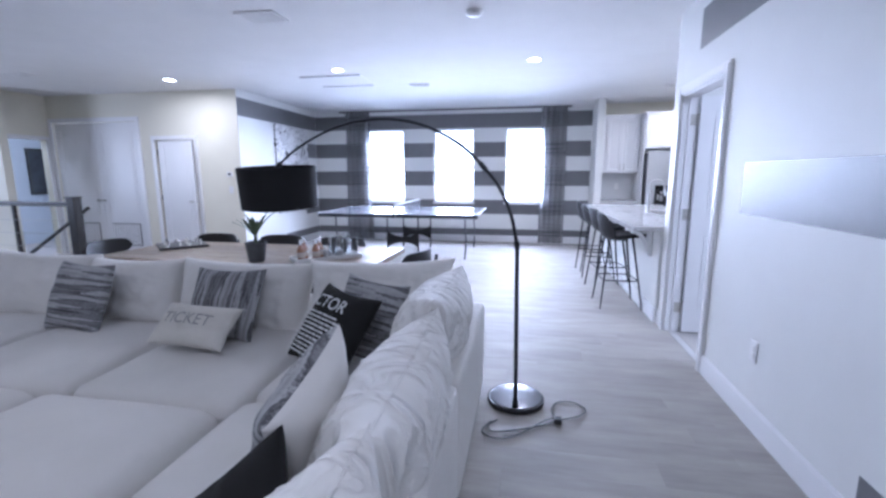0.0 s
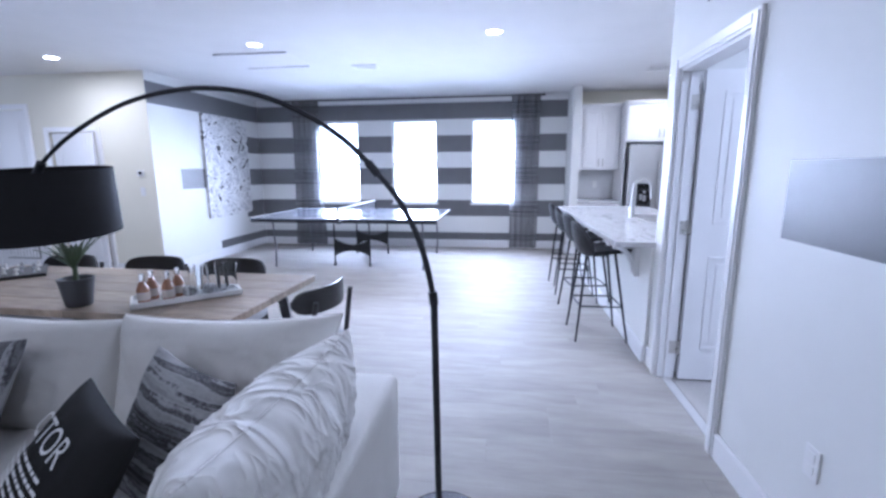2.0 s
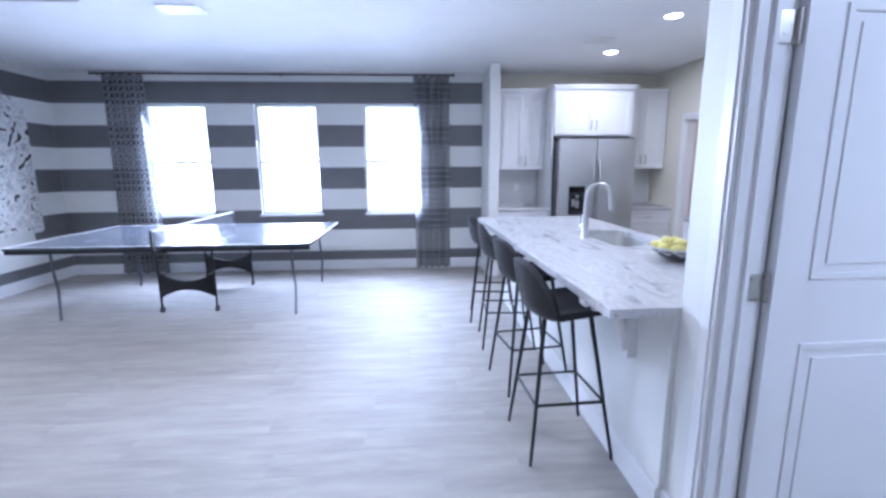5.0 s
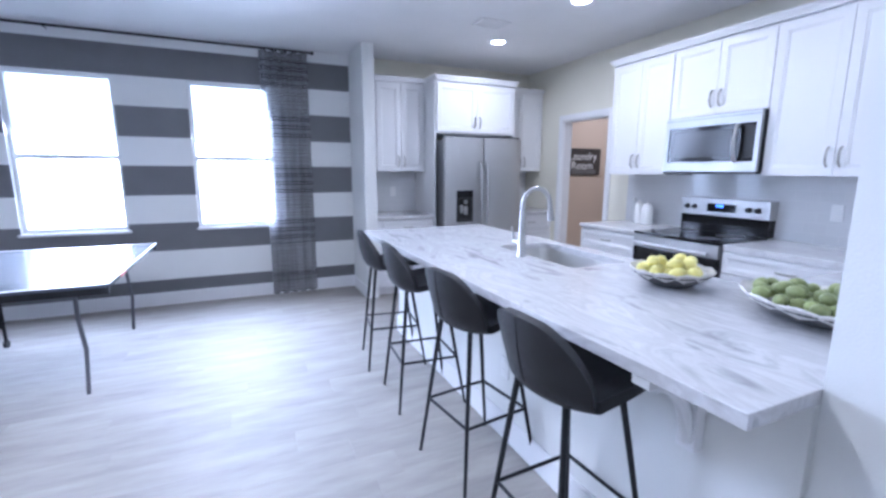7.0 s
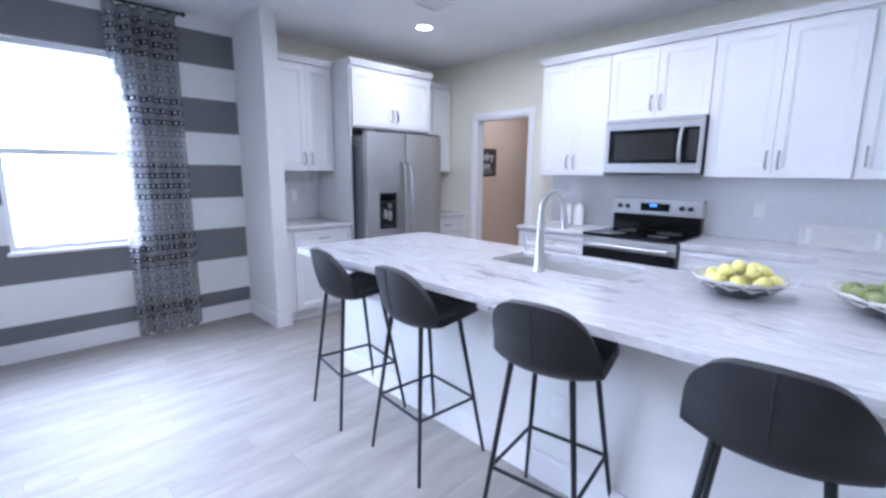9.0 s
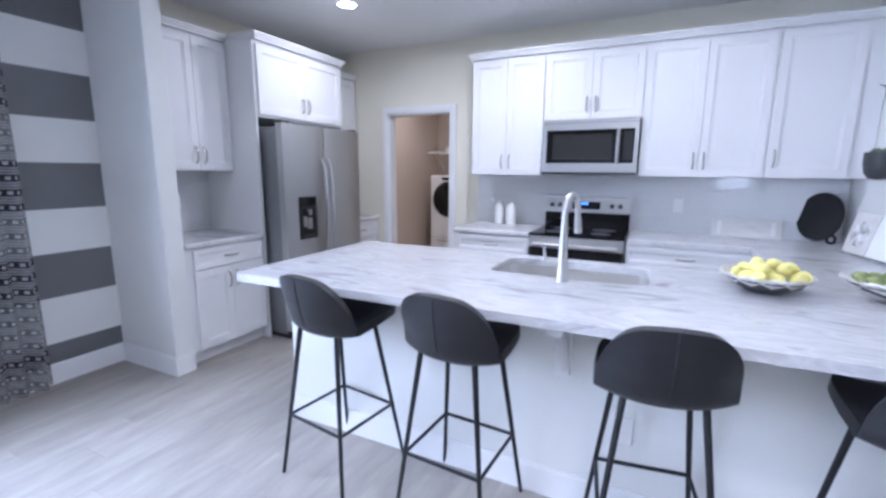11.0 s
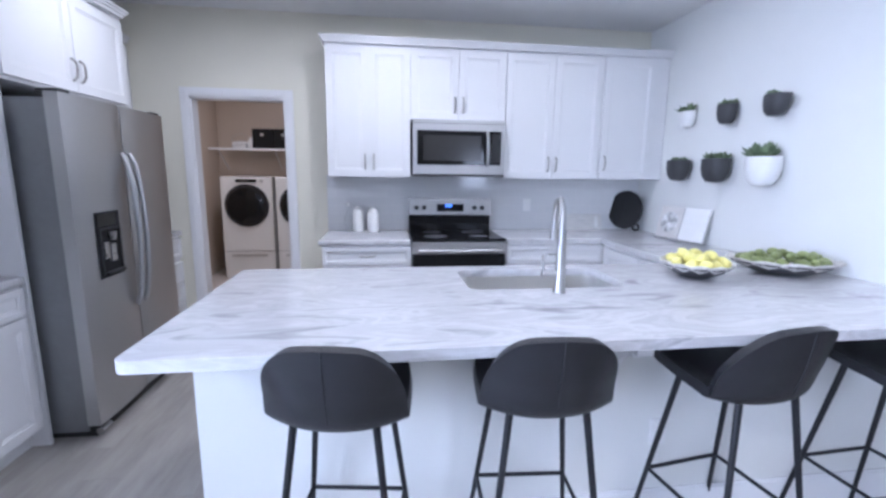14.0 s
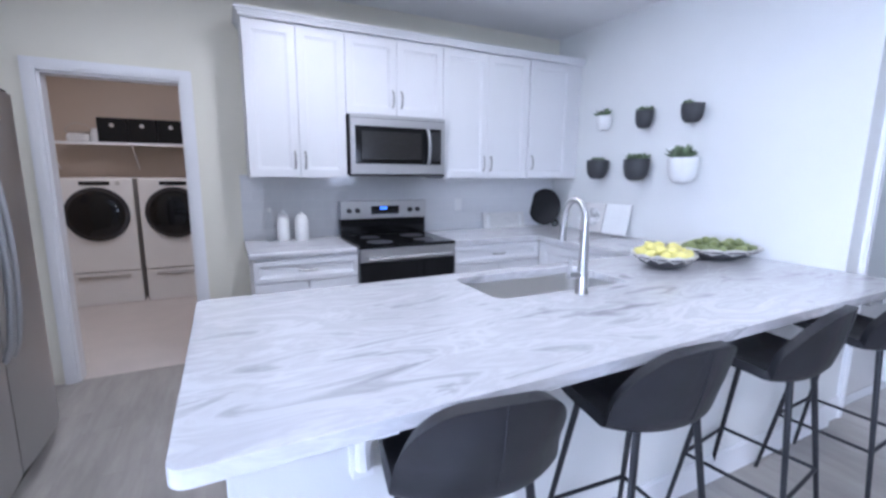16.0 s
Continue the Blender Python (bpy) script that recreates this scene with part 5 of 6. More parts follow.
pt = thing("table_tennis_table", pose(-1.90, 7.98, 0), "dark table tennis table with a net on folding metal legs", "table")
for x0, x1 in ((-1.37, -0.003), (0.003, 1.37)):
    top = part("tabletop", boxes((x0, x1, -0.81, 0.81, 0.742, 0.762), bevel=0.002), PPTOP, pt, smooth=False)
    part("edge_line", boxes((x0 + 0.002, x1 - 0.002, -0.81, -0.79, 0.762, 0.7635), (x0 + 0.002, x1 - 0.002, 0.79, 0.81, 0.762, 0.7635), ((x0 + 0.002, x0 + 0.022, -0.79, 0.79, 0.762, 0.7635) if x0 < -1 else (x1 - 0.022, x1 - 0.002, -0.79, 0.79, 0.762, 0.7635))), PRINT, top, "white boundary line", smooth=False)
    for ya in (-0.80, 0.785):
        part("apron", boxes((x0 + 0.01, x1 - 0.01, ya, ya + 0.015, 0.70, 0.742)), BLACKM, pt, smooth=False)
for x in (-1.14, 1.13):
    for y in (-0.58, 0.72):
        part("leg", tube(bmesh.new(), [(x, y, 0.74), (x, y, 0.5), (x + 0.02, y, 0.3), (x, y, 0.0)], 0.013, 8), mat("grey_leg_metal", (0.16, 0.16, 0.18), 0.35, 0.7), pt)
for y in (-0.43, 0.60):
    def xs_(a, b, y=y):
        u, v = 2 * a - 1, 2 * b - 1
        return (0.02 + u * 0.27, y, 0.285 + v * (0.045 + 0.085 * u * u))
    part("cross_panel", grid_solid(xs_, lambda a, b, y=y: Vector(xs_(a, b)) + Vector((0, 0.025, 0)), 15, 4), BLACKP, pt, "black waisted plastic cross panel")
    for x in (-0.26, 0.29):
        part("upright", rods(((x, y + 0.012, 0.05), (x, y + 0.012, 0.74), 0.012), seg=8), BLACKM, pt)
        part("caster", rods(((x - 0.012, y + 0.012, 0.03), (x + 0.012, y + 0.012, 0.03), 0.03), seg=16), BLACKP, pt)
NETM = mat("net_mesh", (0.10, 0.10, 0.11), 0.9, var=0.3, scale=120)
NETM.node_tree.nodes["Principled BSDF"].inputs["Alpha"].default_value = 0.35
nt = part("net", boxes((-0.003, 0.003, -0.90, 0.90, 0.765, 0.905)), NETM, pt, smooth=False)
part("net_tape", boxes((-0.005, 0.005, -0.905, 0.905, 0.900, 0.918)), PRINT, nt, "white net tape", smooth=False)
for y in (-0.905, 0.905):
    part("net_post", boxes((-0.012, 0.012, y - 0.012, y + 0.012, 0.70, 0.915), (-0.02, 0.02, min(y, y * 0.87), max(y, y * 0.87), 0.70, 0.735)), BLACKP, pt, smooth=False)
part("label_sticker", boxes((1.3705, 1.3715, -0.55, -0.40, 0.745, 0.76)), mat("red_sticker", (0.6, 0.1, 0.08), 0.5), pt, "small red sticker", smooth=False)


# ---- dining ----
def dining_chair(m):
    c = thing("dining_chair", m, "black wooden dining chair with a grey upholstered seat", "chair", "chairs round the dining table")
    bm = soft_box(0.46, 0.44, 0.06, 0.028, 0.012, n=6)
    for v in bm.verts:
        v.co.z += 0.415
        v.co.x *= 1 - 0.12 * max(0, -v.co.y / 0.22) ** 2
    part("seat", bm, GREYFAB, c, "grey fabric seat")

    def bk_(a, b):
        u, v = 2 * a - 1, 2 * b - 1
        h = 0.068 * max(0.05, 1 - abs(u) ** 7) ** 0.5
        return Vector((u * 0.235, -0.255 + 0.085 * u * u, 0.752 + v * h))
    part("backrest", grid_solid(bk_, lambda a, b: bk_(a, b) + Vector((0, 0.016, 0)), 19, 7), BLACKW, c, "curved black plywood backrest")
    for sx in (-1, 1):
        part("rear_leg", tube(bmesh.new(), [(sx * 0.20, -0.27, 0.0), (sx * 0.185, -0.205, 0.36), (sx * 0.18, -0.205, 0.45), (sx * 0.165, -0.262, 0.76)], 0.019, 8, 0.014), BLACKW, c)
        part("front_leg", rods(((sx * 0.215, 0.215, 0.0), (sx * 0.185, 0.175, 0.42), 0.013, 0.021), seg=10), BLACKW, c)
        part("side_rail", boxes((sx * 0.185 - 0.011, sx * 0.185 + 0.011, -0.20, 0.18, 0.365, 0.412), bevel=0.003), BLACKW, c, smooth=False)
    part("front_rail", boxes((-0.18, 0.18, 0.165, 0.187, 0.365, 0.412), bevel=0.003), BLACKW, c, smooth=False)
    part("rear_rail", boxes((-0.18, 0.18, -0.205, -0.185, 0.365, 0.412), bevel=0.003), BLACKW, c, smooth=False)
    return c


ch = dining_chair(pose(-0.80, 3.59, 0, 0, 0, 78))
for x, y, rz in ((-1.50, 3.92, 180), (-2.12, 3.92, 181), (-2.82, 3.91, 178), (-3.34, 3.55, -88)):
    copy_thing(ch, pose(x, y, 0, 0, 0, rz))

dt = thing("dining_table", pose(-2.05, 3.575, 0, 0, 0, -1.5), "long dining table of mixed acacia boards on black legs", "table")
WT = 0.90
pw = WT / 5
pl_mesh = {}
for i in range(5):
    y0 = -WT / 2 + i * pw
    cut = -1.18
    rnd = random.Random(i)
    while cut < 1.17:
        nx = min(1.18, cut + rnd.uniform(0.35, 0.8))
        if 1.18 - nx < 0.2:
            nx = 1.18
        part("board", boxes((0, nx - cut - 0.0015, 0, pw - 0.003, 0.712, 0.75), bevel=0.0015), TABLEW, dt, smooth=False, at=pose(cut, y0 + 0.001, 0))
        cut = nx
part("batten", boxes((-1.05, -0.97, -0.42, 0.42, 0.68, 0.711), (0.97, 1.05, -0.42, 0.42, 0.68, 0.711), (-0.97, 0.97, -0.03, 0.03, 0.68, 0.711)), BLACKW, dt, smooth=False)
for sx in (-1, 1):
    for sy in (-1, 1):
        bm = bmesh.new()
        tube(bm, [(sx * 1.01, sy * 0.30, 0.69), (sx * 1.06, sy * 0.40, 0.0)], 0.04, 4, 0.028)
        part("leg", bm, BLACKW, dt, smooth=False)

# on the dining table
pp = thing("potted_plant", pose(-1.814, 3.215, 0.751) @ Matrix.Scale(1.28, 4), "strap-leaved green plant in a charcoal pot on the dining table", "plant")
part("pot", turned([(0.042, 0), (0.046, 0.004), (0.06, 0.10), (0.063, 0.115), (0.056, 0.115), (0.052, 0.095)], 24), POTB, pp)
part("soil", turned([(0.053, 0.09), (0.04, 0.098), (0.01, 0.1)], 18), TERRA, pp)
rnd = random.Random(4)
part("stem", rods(((0, 0, 0.09), (0.003, 0.002, 0.17), 0.011, 0.008)), LEAF2, pp)
for i in range(18):
    a = i * 2.4
    out, up = rnd.uniform(0.04, 0.13), rnd.uniform(0.13, 0.23)
    bm = bmesh.new()
    rows_ = []
    side = Vector((-math.sin(a), math.cos(a), 0))
    for k in range(6):
        s = k / 5
        p = Vector((math.cos(a) * out * s, math.sin(a) * out * s, 0.15 + up * (s - 0.35 * s * s)))
        hw = 0.011 * math.sin(math.pi * (0.15 + 0.85 * s)) + 0.0006
        rows_.append((bm.verts.new(p - side * hw), bm.verts.new(p + Vector((0, 0, -0.003))), bm.verts.new(p + side * hw)))
    for q, w in zip(rows_, rows_[1:]):
        bm.faces.new((q[0], q[1], w[1], w[0])), bm.faces.new((q[1], q[2], w[2], w[1]))
    part("leaf", bm, LEAF2, pp, smooth=True)

ty = thing("serving_tray", pose(-1.335, 3.405, 0.751, 0, 0, 42), "white rectangular serving tray with bottles and glasses", "tray")
part("plate", boxes((-0.25, 0.25, -0.085, 0.085, 0.0, 0.012), bevel=0.003), POTW, ty, smooth=False)
part("rim", boxes((-0.26, 0.26, -0.095, -0.083, 0.004, 0.03), (-0.26, 0.26, 0.083, 0.095, 0.004, 0.03), (-0.26, -0.248, -0.083, 0.083, 0.004, 0.03), (0.248, 0.26, -0.083, 0.083, 0.004, 0.03)), POTW, ty, smooth=False)
TY = pose(-1.335, 3.405, 0.764, 0, 0, 42)
first = None
for x, y in ((-0.20, -0.03), (-0.16, 0.04), (-0.09, -0.04), (-0.04, 0.03)):
    if first is None:
        first = thing("soda_bottle", TY @ pose(x, y, 0), "small amber soda bottle with a silver cap on the tray", "bottle", "bottles on the tray")
        part("glass", turned([(0.026, 0), (0.03, 0.006), (0.03, 0.07), (0.026, 0.085), (0.012, 0.115), (0.011, 0.14)], 18), AMBER, first, "amber glass")
        part("neck_foil", turned([(0.0125, 0.118), (0.0135, 0.125), (0.0135, 0.155), (0.005, 0.158)], 14), CHROME, first, "silver cap")
        part("paper_label", turned([(0.0303, 0.02), (0.0308, 0.021), (0.0308, 0.06), (0.0303, 0.061)], 18), mat("cream_label", (0.55, 0.48, 0.42), 0.6), first)
    else:
        copy_thing(first, TY @ pose(x, y, 0))
first = None
for x, y in ((0.04, -0.04), (0.08, 0.04), (0.13, -0.04), (0.18, 0.035), (0.215, -0.03)):
    if first is None:
        first = solid("drinking_glass", turned([(0.026, 0), (0.029, 0.004), (0.036, 0.165), (0.0345, 0.165), (0.0275, 0.012), (0.01, 0.010)], 20), GLASS, "tall clear drinking glass on the tray", "glass", "glasses on the tray", m=TY @ pose(x, y, 0))
    else:
        copy_thing(first, TY @ pose(x, y, 0))
for x, y, rz in ((0.01, 0.0, 20), (0.11, 0.0, 70)):
    solid("patterned_napkin", soft_box(0.06, 0.06, 0.05, 0.015, 0.004, n=3), mat("check_cloth", (0.12, 0.12, 0.13), 0.9, var=0.8, scale=60, col2=(0.5, 0.5, 0.5)), "folded black and white napkin on the tray", "napkin", m=TY @ pose(x, y, 0, 0, 0, rz))
bd = thing("board_game", pose(-2.93, 3.75, 0.751, 0, 0, 48), "dark square game board with small pieces on the table", "board game")
part("board", boxes((-0.19, 0.19, -0.19, 0.19, 0, 0.02), bevel=0.003), BLACKW, bd, smooth=False)
gp = mat("pewter_piece", (0.35, 0.35, 0.36), 0.35, 0.6)
gw = mat("bone_piece", (0.7, 0.68, 0.64), 0.4)
for i in range(16):
    u, v = i % 4, i // 4
    part("game_piece", turned([(0.014, 0), (0.015, 0.004), (0.007, 0.012), (0.006, 0.025), (0.011, 0.033), (0.004, 0.042)], 10), gp if (u + v) % 2 else gw, bd, at=pose(-0.13 + u * 0.085 + (v % 2) * 0.02, -0.13 + v * 0.085, 0.02))

# ---- sofa ----
sofa = thing("sectional_sofa", pose(0, 0, 0), "large white linen sectional sofa with loose back cushions", "sofa")


def welt(w, h, pinch):
    """The sewn edge of a cushion as a thin cord."""
    pts = []
    for k in range(97):
        q = 4 * k / 96
        e_ = q % 1 * 2 - 1
        u, v = ((e_, -1), (1, e_), (-e_, 1), (-1, -e_))[int(q) % 4]
        u, v = math.sin(u * 1.55), math.sin(v * 1.55)
        pts.append((u * w / 2 * (1 - pinch * (1 - v * v)), 0, v * h / 2 * (1 - pinch * (1 - u * u))))
    return tube(bmesh.new(), pts, 0.004, 6)


def block(name, x0, x1, y0, y1, z0, z1, r, bulge, mt, seed=0, lump=0.0, label=""):
    bm = soft_box(x1 - x0, y1 - y0, z1 - z0, r, bulge, n=10, seed=seed, lump=lump)
    return part(name, bm, mt, sofa, label, smooth=True, at=pose((x0 + x1) / 2, (y0 + y1) / 2, z0))


XO, YO = -0.05, 3.0
for i, (a, b) in enumerate(((1.86, YO), (0.72, 1.85), (-0.42, 0.71))):
    block("frame", -0.98, XO - 0.22, a, b - (0.22 if i == 0 else 0), 0.04, 0.25, 0.03, 0, LINEN)
    block("back", XO - 0.215, XO, a, b, 0.03, 0.585, 0.035, 0.0, LINEN_LIT, i)
    block("seat_cushion", -1.0, XO - 0.2, a + 0.003, b - (0.24 if i == 0 else 0.003), 0.25, 0.435, 0.06, 0.035, LINEN, i, 0.006)
for i, (a, b) in enumerate(((-1.87, -1.0), (-2.76, -1.88), (-3.65, -2.77))):
    block("frame", a, b, 1.78, YO - 0.22, 0.04, 0.25, 0.03, 0, LINEN)
    block("back", a, b, YO - 0.215, YO, 0.03, 0.585, 0.035, 0.0, LINEN_LIT, i)
    block("seat_cushion", a + 0.003, b - 0.003, 1.76, YO - 0.2, 0.25, 0.435, 0.06, 0.035, LINEN, i + 5, 0.006)
block("back", -0.995, XO - 0.22, YO - 0.215, YO, 0.03, 0.585, 0.035, 0, LINEN_LIT)
for sx, sy in ((-0.15, 2.9), (-0.15, -0.3), (-3.55, 2.9), (-3.55, 1.85)):
    part("foot", boxes((sx - 0.03, sx + 0.03, sy - 0.03, sy + 0.03, 0, 0.045)), BLACKW, sofa, smooth=False)
# back cushions: far row, then the side row
for i, (a, b, z, lean) in enumerate(((-1.15, -0.23, 0.635, -2.5), (-2.09, -1.14, 0.60, 0.5), (-2.82, -2.08, 0.59, -1.5), (-3.72, -2.81, 0.61, 1.0))):
    bc = part("back_cushion", pillow(b - a + 0.03, 0.50, 0.36, seed=i * 3.7, crease=0.006, n=64, p=0.36, pinch=0.11, folds=0.10), LINEN_LIT, sofa, smooth=True, at=pose((a + b) / 2, 2.765, z, -18, lean, 0))
    part("seam", welt(b - a + 0.03, 0.50, 0.11), LINEN_LIT, bc, smooth=True)
for i, (y, z, lean) in enumerate(((2.29, 0.64, -2), (1.47, 0.60, 3), (0.68, 0.57, 4))):
    bc = part("back_cushion", pillow(0.86, 0.53, 0.34, seed=20 + i * 5.1, crease=0.0036, n=96, p=0.44, pinch=0.10, folds=0.36), LINEN2, sofa, "crumpled white back cushion", smooth=True, at=pose(-0.25 + 0.02 * min(i, 1), y, z, 0, 0, -90) @ pose(0, 0, 0, -19, lean, 0))
    part("seam", welt(0.86, 0.53, 0.10), LINEN2, bc, smooth=True)

for x0, x1 in ((-1.92, -1.02), (-2.84, -1.94)):
    o = thing("ottoman", pose((x0 + x1) / 2, 1.20, 0), "square white linen ottoman pushed against the sofa", "ottoman", "ottomans in the sofa")
    part("cushion", soft_box(x1 - x0, 1.06, 0.20, 0.07, 0.045, n=10, seed=x0, lump=0.006), LINEN, o, smooth=True, at=pose(0, 0, 0.25))
    part("base", soft_box(x1 - x0 - 0.03, 1.03, 0.21, 0.03, n=4), LINEN, o, smooth=True, at=pose(0, 0, 0.04))
    for fx in (-0.38, 0.38):
        for fy in (-0.45, 0.45):
            part("foot", boxes((fx - 0.025, fx + 0.025, fy - 0.025, fy + 0.025, 0, 0.045)), BLACKW, o, smooth=False)


def throw(name, w, h, t, m, material, label, seed, back=None):
    p = thing(name, m, label, "pillow", "throw pillows on the sofa")
    cv = part("cover", pillow(w, h, t, seed=seed, crease=0.005, pinch=0.10), material, p, smooth=True)
    if back:
        bm = pillow(w * 1.004, h * 1.004, t * 1.03, seed=seed, crease=0.005, pinch=0.10)
        bmesh.ops.delete(bm, geom=[v for v in bm.verts if v.co.y < 0.0], context="VERTS")
        part("back_cover", bm, back, p, "plain pale back", smooth=True)
    return p


throw("throw_pillow", 0.44, 0.44, 0.17, pose(-1.535, 2.45, 0.655, -30, 0, 2), BANDX, "grey pillow with vertical woven stripes", 1)
throw("throw_pillow", 0.47, 0.44, 0.17, pose(-2.545, 2.44, 0.65, -22, 0, -8), BANDZ, "grey pillow with horizontal woven bands", 2)
throw("throw_pillow", 0.45, 0.46, 0.17, pose(-0.635, 2.40, 0.625, -24, 2, -25), BANDZ, "grey pillow with horizontal woven bands", 3)
throw("throw_pillow", 0.44, 0.43, 0.20, pose(-0.455, 1.36, 0.665, -14, 16, -92), BANDZ, "grey banded pillow with a plain white back", 4, LINEN_LIT)
throw("throw_pillow", 0.46, 0.44, 0.16, pose(-0.435, 0.96, 0.545, -36, 34, -62), BLACKFAB, "plain black cotton pillow", 5)


def on_pillow(w, h, t, seed):
    def warp(co):
        u, v = 2 * co.x / w, 2 * co.z / h
        return Vector((co.x, -pillow_height(min(0.98, max(-0.98, u)), min(0.98, max(-0.98, v)), t) - 0.010 + (co.y + 0.002) * 0.3, co.z))
    return warp


am = pose(-0.70, 2.115, 0.675, -38, 2, -32)
ac = throw("throw_pillow", 0.43, 0.41, 0.16, am, BLACKFAB, "black pillow printed with white words", 6)
lettering("title_print", "ACTOR", 0.088, PRINT, ac, pose(-0.045, 0, 0.095, 90), 0.0005, on_pillow(0.43, 0.41, 0.16, 6), "white printed title")
rnd = random.Random(9)
wf = on_pillow(0.43, 0.41, 0.16, 6)
for k in range(11):
    bm = bmesh.new()
    z = 0.035 - k * 0.020
    x = -0.175
    end = rnd.uniform(0.05, 0.11)
    while x < end:
        l_ = rnd.uniform(0.014, 0.045)
        bmesh.ops.create_grid(bm, x_segments=4, y_segments=1, size=0.5, matrix=pose(x + l_ / 2, 0, z, 90) @ Matrix.Diagonal((l_, 0.0085, 1, 1)))
        x += l_ + 0.007
    for v in bm.verts:
        v.co = wf(v.co)
    part("printed_line", bm, PRINT, ac, "row of small white print", smooth=False)
tm = pose(-1.52, 2.19, 0.61, -48, 0, -5)
tk = throw("throw_pillow", 0.47, 0.25, 0.15, tm, mat("cream_canvas", (0.62, 0.60, 0.55), 0.92, var=0.05, bump=0.4, bscale=300), "small cream pillow printed like a ticket", 7)
lettering("ticket_print", "TICKET", 0.09, GREYPRINT, tk, pose(0.0, 0, 0.0, 90), 0.0005, on_pillow(0.47, 0.25, 0.15, 7), "grey printed word")

def smooth_path(pts, n=6):
    pts = [Vector(p) for p in pts]
    out = []
    for i in range(len(pts) - 1):
        p0, p1, p2, p3 = pts[max(0, i - 1)], pts[i], pts[i + 1], pts[min(len(pts) - 1, i + 2)]
        for k in range(n):
            t = k / n
            out.append(0.5 * ((2 * p1) + (p2 - p0) * t + (2 * p0 - 5 * p1 + 4 * p2 - p3) * t * t + (3 * p1 - p0 - 3 * p2 + p3) * t ** 3))
    return out + [pts[-1]]


# arc lamp
lamp = thing("floor_lamp", pose(0, 0, 0), "black arc floor lamp with a drum shade", "lamp")
LX, LY = 0.166, 2.72
part("base", turned([(0.171, 0), (0.174, 0.004), (0.174, 0.026), (0.170, 0.03), (0.02, 0.031)], 48, at=(LX, LY + 0.115, 0)), BLACKM, lamp, "round black base")
part("base_top", turned([(0.158, 0.030), (0.158, 0.0335), (0.150, 0.0345), (0.014, 0.0345)], 48, at=(LX, LY + 0.115, 0)), mat("polished_dark_steel", (0.13, 0.13, 0.14), 0.2, 1.0, var=0.05), lamp, "mirror-polished top of the base")
part("pole", rods(((LX, LY, 0.03), (LX - 0.015, LY, 1.0), 0.0125), ((LX, LY, 0.03), (LX, LY, 0.06), 0.02), ((LX - 0.015, LY, 0.985), (LX - 0.02, LY, 1.03), 0.016), seg=14), BLACKM, lamp)
arc_pts = smooth_path([(x, LY + 0.05 * (x - 0.15), z) for x, z in ((0.151, 1.0), (0.115, 1.17), (0.048, 1.325), (-0.045, 1.445), (-0.154, 1.55), (-0.30, 1.638), (-0.447, 1.69), (-0.60, 1.71), (-0.735, 1.702), (-0.87, 1.674), (-1.0, 1.623), (-1.14, 1.545), (-1.26, 1.45))])
part("arm", tube(bmesh.new(), arc_pts, 0.0105, 10, 0.0065), BLACKM, lamp, "curved black arm")
for ja, jb in (((-0.028, LY - 0.009, 1.424), (-0.064, LY - 0.011, 1.466)), ((-1.235, LY - 0.07, 1.472), (-1.265, LY - 0.07, 1.43))):
    part("arm_joint", rods((ja, jb, 0.0145), seg=12), BLACKM, lamp)
shade = part("shade", turned([(0.218, -0.118), (0.224, 0.118), (0.220, 0.118), (0.214, -0.116)], 56), SHADE, lamp, "black fabric drum shade", at=pose(-1.265, LY - 0.06, 1.33, 4.5, 0, 0))
part("shade_disc", turned([(0.216, 0.090), (0.216, 0.094), (0.05, 0.096)], 40), mat("shade_liner", (0.3, 0.3, 0.32), 0.8), shade)
part("socket", rods(((-1.268, LY - 0.07, 1.435), (-1.268, LY - 0.07, 1.31), 0.02)), BLACKP, lamp)
cable = [(LX - 0.1, 2.58, 0.008), (0.02, 2.52, 0.008), (0.05, 2.46, 0.008), (0.18, 2.50, 0.008), (0.30, 2.56, 0.008), (0.42, 2.62, 0.02), (0.53, 2.70, 0.008), (0.58, 2.78, 0.008), (0.52, 2.86, 0.008), (0.42, 2.84, 0.008), (0.38, 2.74, 0.008), (0.40, 2.65, 0.010)]


bm = tube(bmesh.new(), smooth_path(cable), 0.0045, 6)
tube(bm, smooth_path([(0.03, 2.56, 0.008), (-0.01, 2.45, 0.008), (0.08, 2.40, 0.008), (0.20, 2.46, 0.012), (0.32, 2.60, 0.012), (0.40, 2.66, 0.012)]), 0.0045, 6)
part("cable", bm, BLACKP, lamp, "loose black power cable")
part("plug", boxes((0.385, 0.43, 2.60, 2.64, 0.0, 0.035), bevel=0.006), BLACKP, lamp, smooth=False)

# stair rail
sr = thing("stair_railing", pose(0, 0, 0), "dark wooden stair railing with a square newel post", "railing")
part("newel_post", boxes((-6.07, -5.95, 5.29, 5.41, 0, 1.085), (-6.08, -5.94, 5.28, 5.42, 1.085, 1.105), bevel=0.004), BLACKW, sr, smooth=False)
part("top_rail", boxes((-9.4, -6.06, 5.305, 5.375, 0.97, 1.03), bevel=0.006), BLACKW, sr, smooth=False)
for i in range(4):
    x = -7.05 - i * 0.75
    part("baluster", boxes((x - 0.02, x + 0.02, 5.32, 5.36, 0, 0.975)), BLACKW, sr, smooth=False)
bm = bmesh.new()
tube(bm, [(-6.07, 5.6, 0.93), (-7.1, 5.6, 0.30), (-7.5, 5.6, 0.06)], 0.025, 8)
part("sloping_handrail", bm, BLACKW, sr)
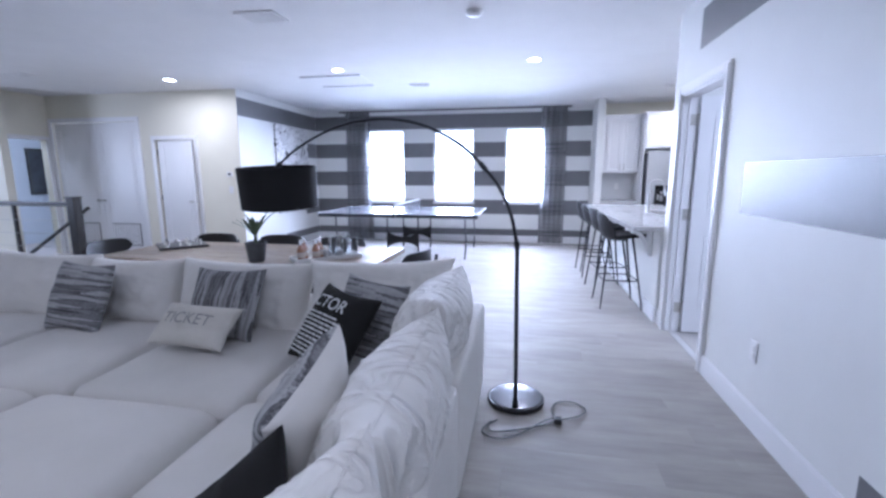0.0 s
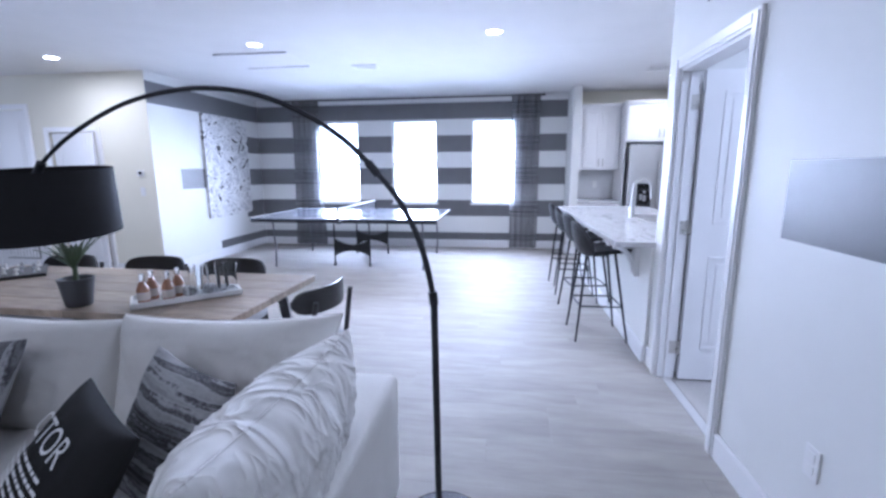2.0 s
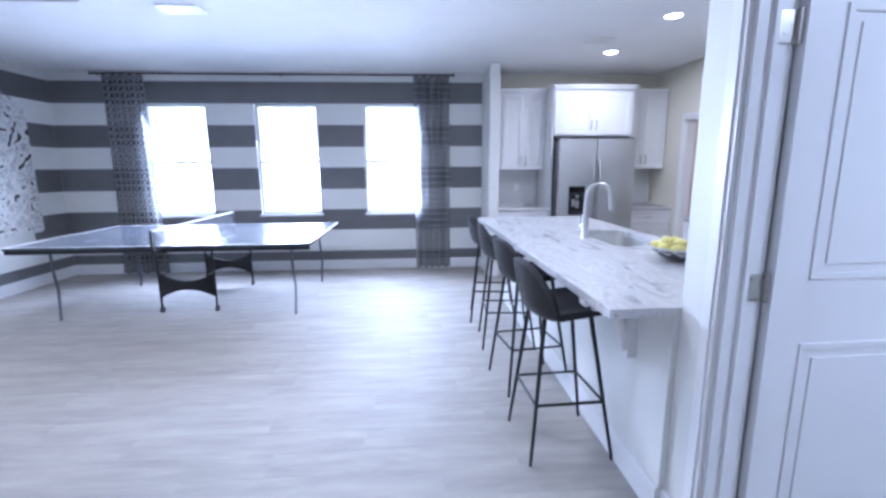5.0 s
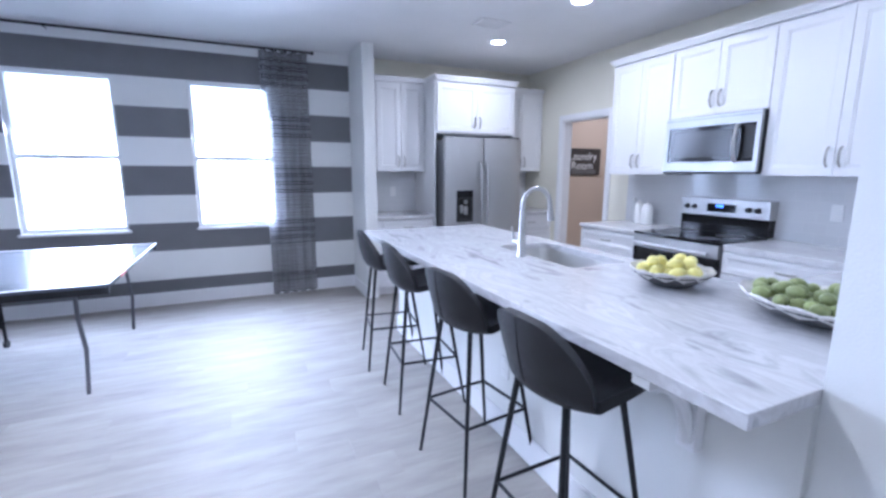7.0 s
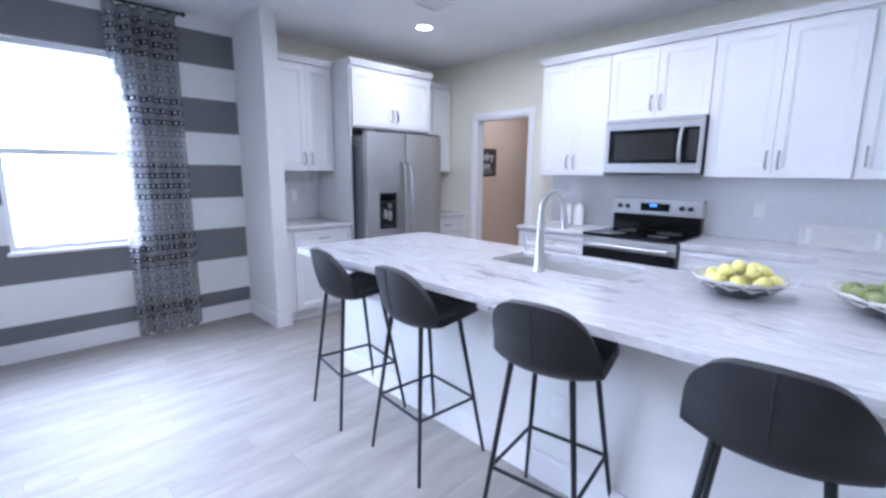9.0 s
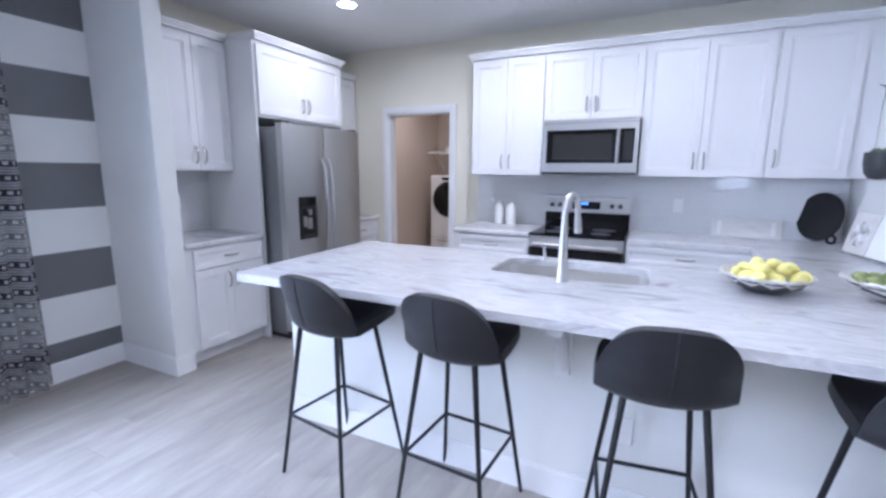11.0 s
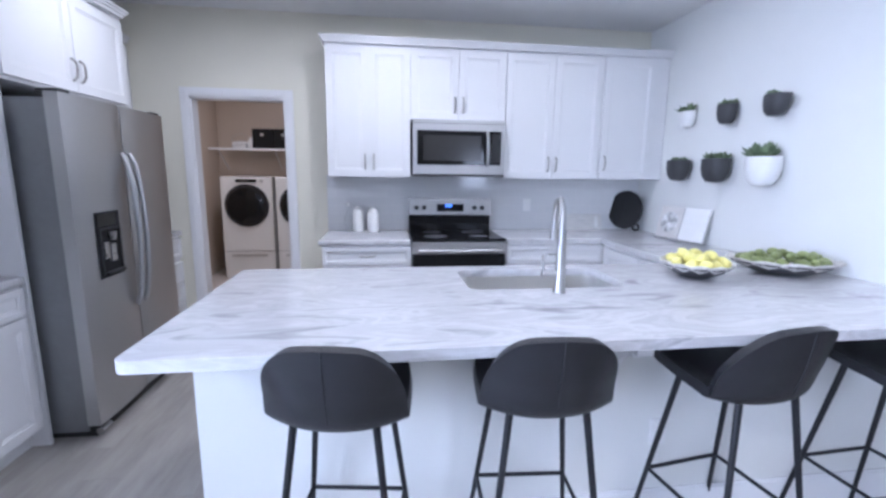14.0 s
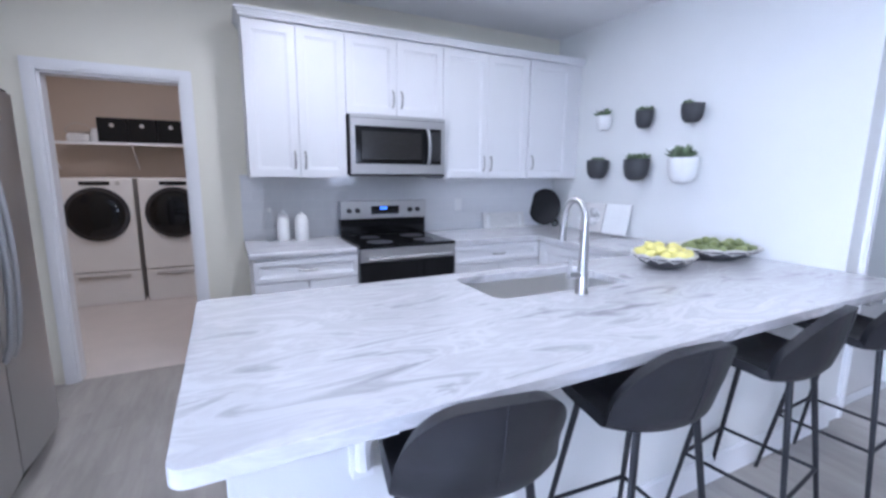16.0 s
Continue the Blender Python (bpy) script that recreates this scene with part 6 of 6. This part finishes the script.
for i in range(4):
    z = 0.2 + i * 0.19
    part("cable_infill", rods(((-9.4, 5.32, z), (-6.06, 5.32, z), 0.003), seg=6), NICKEL, sr)

pic = thing("framed_picture", pose(-9.83, 7.86, 1.47, 0, 0, 90), "dark framed picture in the side room", "picture")
part("frame", boxes((-0.2, 0.2, -0.03, 0, -0.47, 0.47)), BLACKW, pic, smooth=False)
part("print", boxes((-0.16, 0.16, -0.033, -0.03, -0.42, 0.42)), MIRRORM, pic, smooth=False)

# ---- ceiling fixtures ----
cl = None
# the three added cans at y -0.3 get the same fixture as the rest
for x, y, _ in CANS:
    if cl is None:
        cl = thing("recessed_light", pose(x, y, CEIL), "round white recessed ceiling light, switched on; the three southernmost are added", "ceiling light", "recessed ceiling lights")
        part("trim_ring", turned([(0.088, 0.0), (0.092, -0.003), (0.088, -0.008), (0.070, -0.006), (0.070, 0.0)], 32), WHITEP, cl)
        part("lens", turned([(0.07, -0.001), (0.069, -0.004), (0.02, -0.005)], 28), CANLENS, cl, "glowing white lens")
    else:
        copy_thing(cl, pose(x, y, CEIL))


def air_vent(m, w, h, label):
    v = thing("air_vent", m, label, "vent", "ceiling air vents")
    part("frame", boxes((-w / 2, w / 2, -h / 2, -h / 2 + 0.025, -0.012, 0), (-w / 2, w / 2, h / 2 - 0.025, h / 2, -0.012, 0), (-w / 2, -w / 2 + 0.025, -h / 2 + 0.025, h / 2 - 0.025, -0.012, 0), (w / 2 - 0.025, w / 2, -h / 2 + 0.025, h / 2 - 0.025, -0.012, 0)), WHITEP, v, smooth=False)
    part("backing", boxes((-w / 2 + 0.02, w / 2 - 0.02, -h / 2 + 0.02, h / 2 - 0.02, -0.003, 0)), mat("vent_dark", (0.12, 0.12, 0.13), 0.8), v, smooth=False)
    n = int((h - 0.05) / 0.022)
    for i in range(n):
        y = -h / 2 + 0.03 + i * 0.022
        part("slat", boxes((-w / 2 + 0.025, w / 2 - 0.025, y, y + 0.012, -0.012, -0.006)), WHITEP, v, smooth=False)


air_vent(pose(-2.08, 3.93, CEIL, 0, 0, 0), 0.36, 0.26, "white louvred air vent in the ceiling")
air_vent(pose(-1.41, 7.03, CEIL), 0.32, 0.20, "white louvred air vent in the ceiling")
air_vent(pose(0.94, 3.93, CEIL), 0.32, 0.20, "white louvred air vent in the ceiling")
air_vent(pose(2.375, 7.76, CEIL), 0.30, 0.20, "white louvred air vent in the kitchen ceiling")
air_vent(pose(-6.57, 5.33, CEIL), 0.30, 0.20, "white louvred air vent in the ceiling")
hatch = thing("attic_hatch", pose(-2.50, 6.53, CEIL), "white attic hatch with thin grey strips for the gaps along two sides", "hatch")
part("panel", boxes((-0.43, 0.43, -0.325, 0.325, -0.003, 0)), CEILM, hatch, smooth=False)
# grey strips stand in for the dark gaps along two edges
HATCHS = mat("grey_hatch_strip", (0.5, 0.5, 0.51), 0.5)
part("gap_strip", boxes((-0.44, 0.44, -0.352, -0.327, -0.012, 0)), HATCHS, hatch, smooth=False)
part("gap_strip", boxes((-0.42, 0.40, 0.327, 0.352, -0.012, 0)), HATCHS, hatch, smooth=False)
sd = thing("smoke_detector", pose(-0.27, 4.14, CEIL), "round white smoke detector on the ceiling", "smoke detector")
part("base", turned([(0.068, 0), (0.07, -0.004), (0.068, -0.012)], 32), WHITEP, sd)
part("cover", turned([(0.062, -0.012), (0.06, -0.03), (0.045, -0.04), (0.01, -0.041)], 32), WHITEP, sd)

# ---- floor planks ----
PW, PL_ = 0.185, 1.24
plank_me = {}
rest = []
count = 0
rnd = random.Random(11)
rows_n = int((YN + 3.2) / PW) + 1
for r in range(rows_n):
    y0 = -3.2 + r * PW
    y1 = min(y0 + PW - 0.0007, YN)
    if y1 - y0 < 0.02:
        continue
    x = -8.02 - rnd.uniform(0, PL_)
    while x < 3.99:
        x0, x1 = max(x, -8.02), x + PL_ - 0.0007
        lim = 3.985 if y0 > 4.5 else 1.56
        x1 = min(x1, lim)
        near = y0 > 1.9 and x0 > -4.4
        if x1 - x0 > 0.02:
            if near and count < 300:
                key = (round(x1 - x0, 3), round(y1 - y0, 3))
                if key not in plank_me:
                    bm = boxes((0, key[0], 0, key[1], -0.008, 0.0))
                    plank_me[key] = mesh_of("plank", bm, PLANK, False)
                o = new("plank", plank_me[key])
                o.parent = floor
                o.matrix_basis = pose(x0, y0, 0)
                count += 1
            else:
                rest.append((x0, x1, y0, y1, -0.008, 0.0))
        x += PL_
V, Fc = [], []
for x0, x1, y0, y1, z0, z1 in rest:
    k = len(V)
    V += [(x0, y0, z0), (x1, y0, z0), (x1, y1, z0), (x0, y1, z0), (x0, y0, z1), (x1, y0, z1), (x1, y1, z1), (x0, y1, z1)]
    Fc += [tuple(k + i for i in f) for f in ((4, 5, 6, 7), (0, 1, 5, 4), (1, 2, 6, 5), (2, 3, 7, 6), (3, 0, 4, 7))]
me = bpy.data.meshes.new("planks")
me.from_pydata(V, [], Fc)
PLANKR = PLANK.copy()
for nd in PLANKR.node_tree.nodes:
    if nd.type == "OBJECT_INFO":
        ge = PLANKR.node_tree.nodes.new("ShaderNodeNewGeometry")
        for l in list(nd.outputs["Random"].links):
            PLANKR.node_tree.links.new(ge.outputs["Random Per Island"], l.to_socket)
me.materials.append(PLANKR)
o = new("planks", me)
o.parent = floor
tagged(o, "grey wood-look floor planks", kind="stuff")
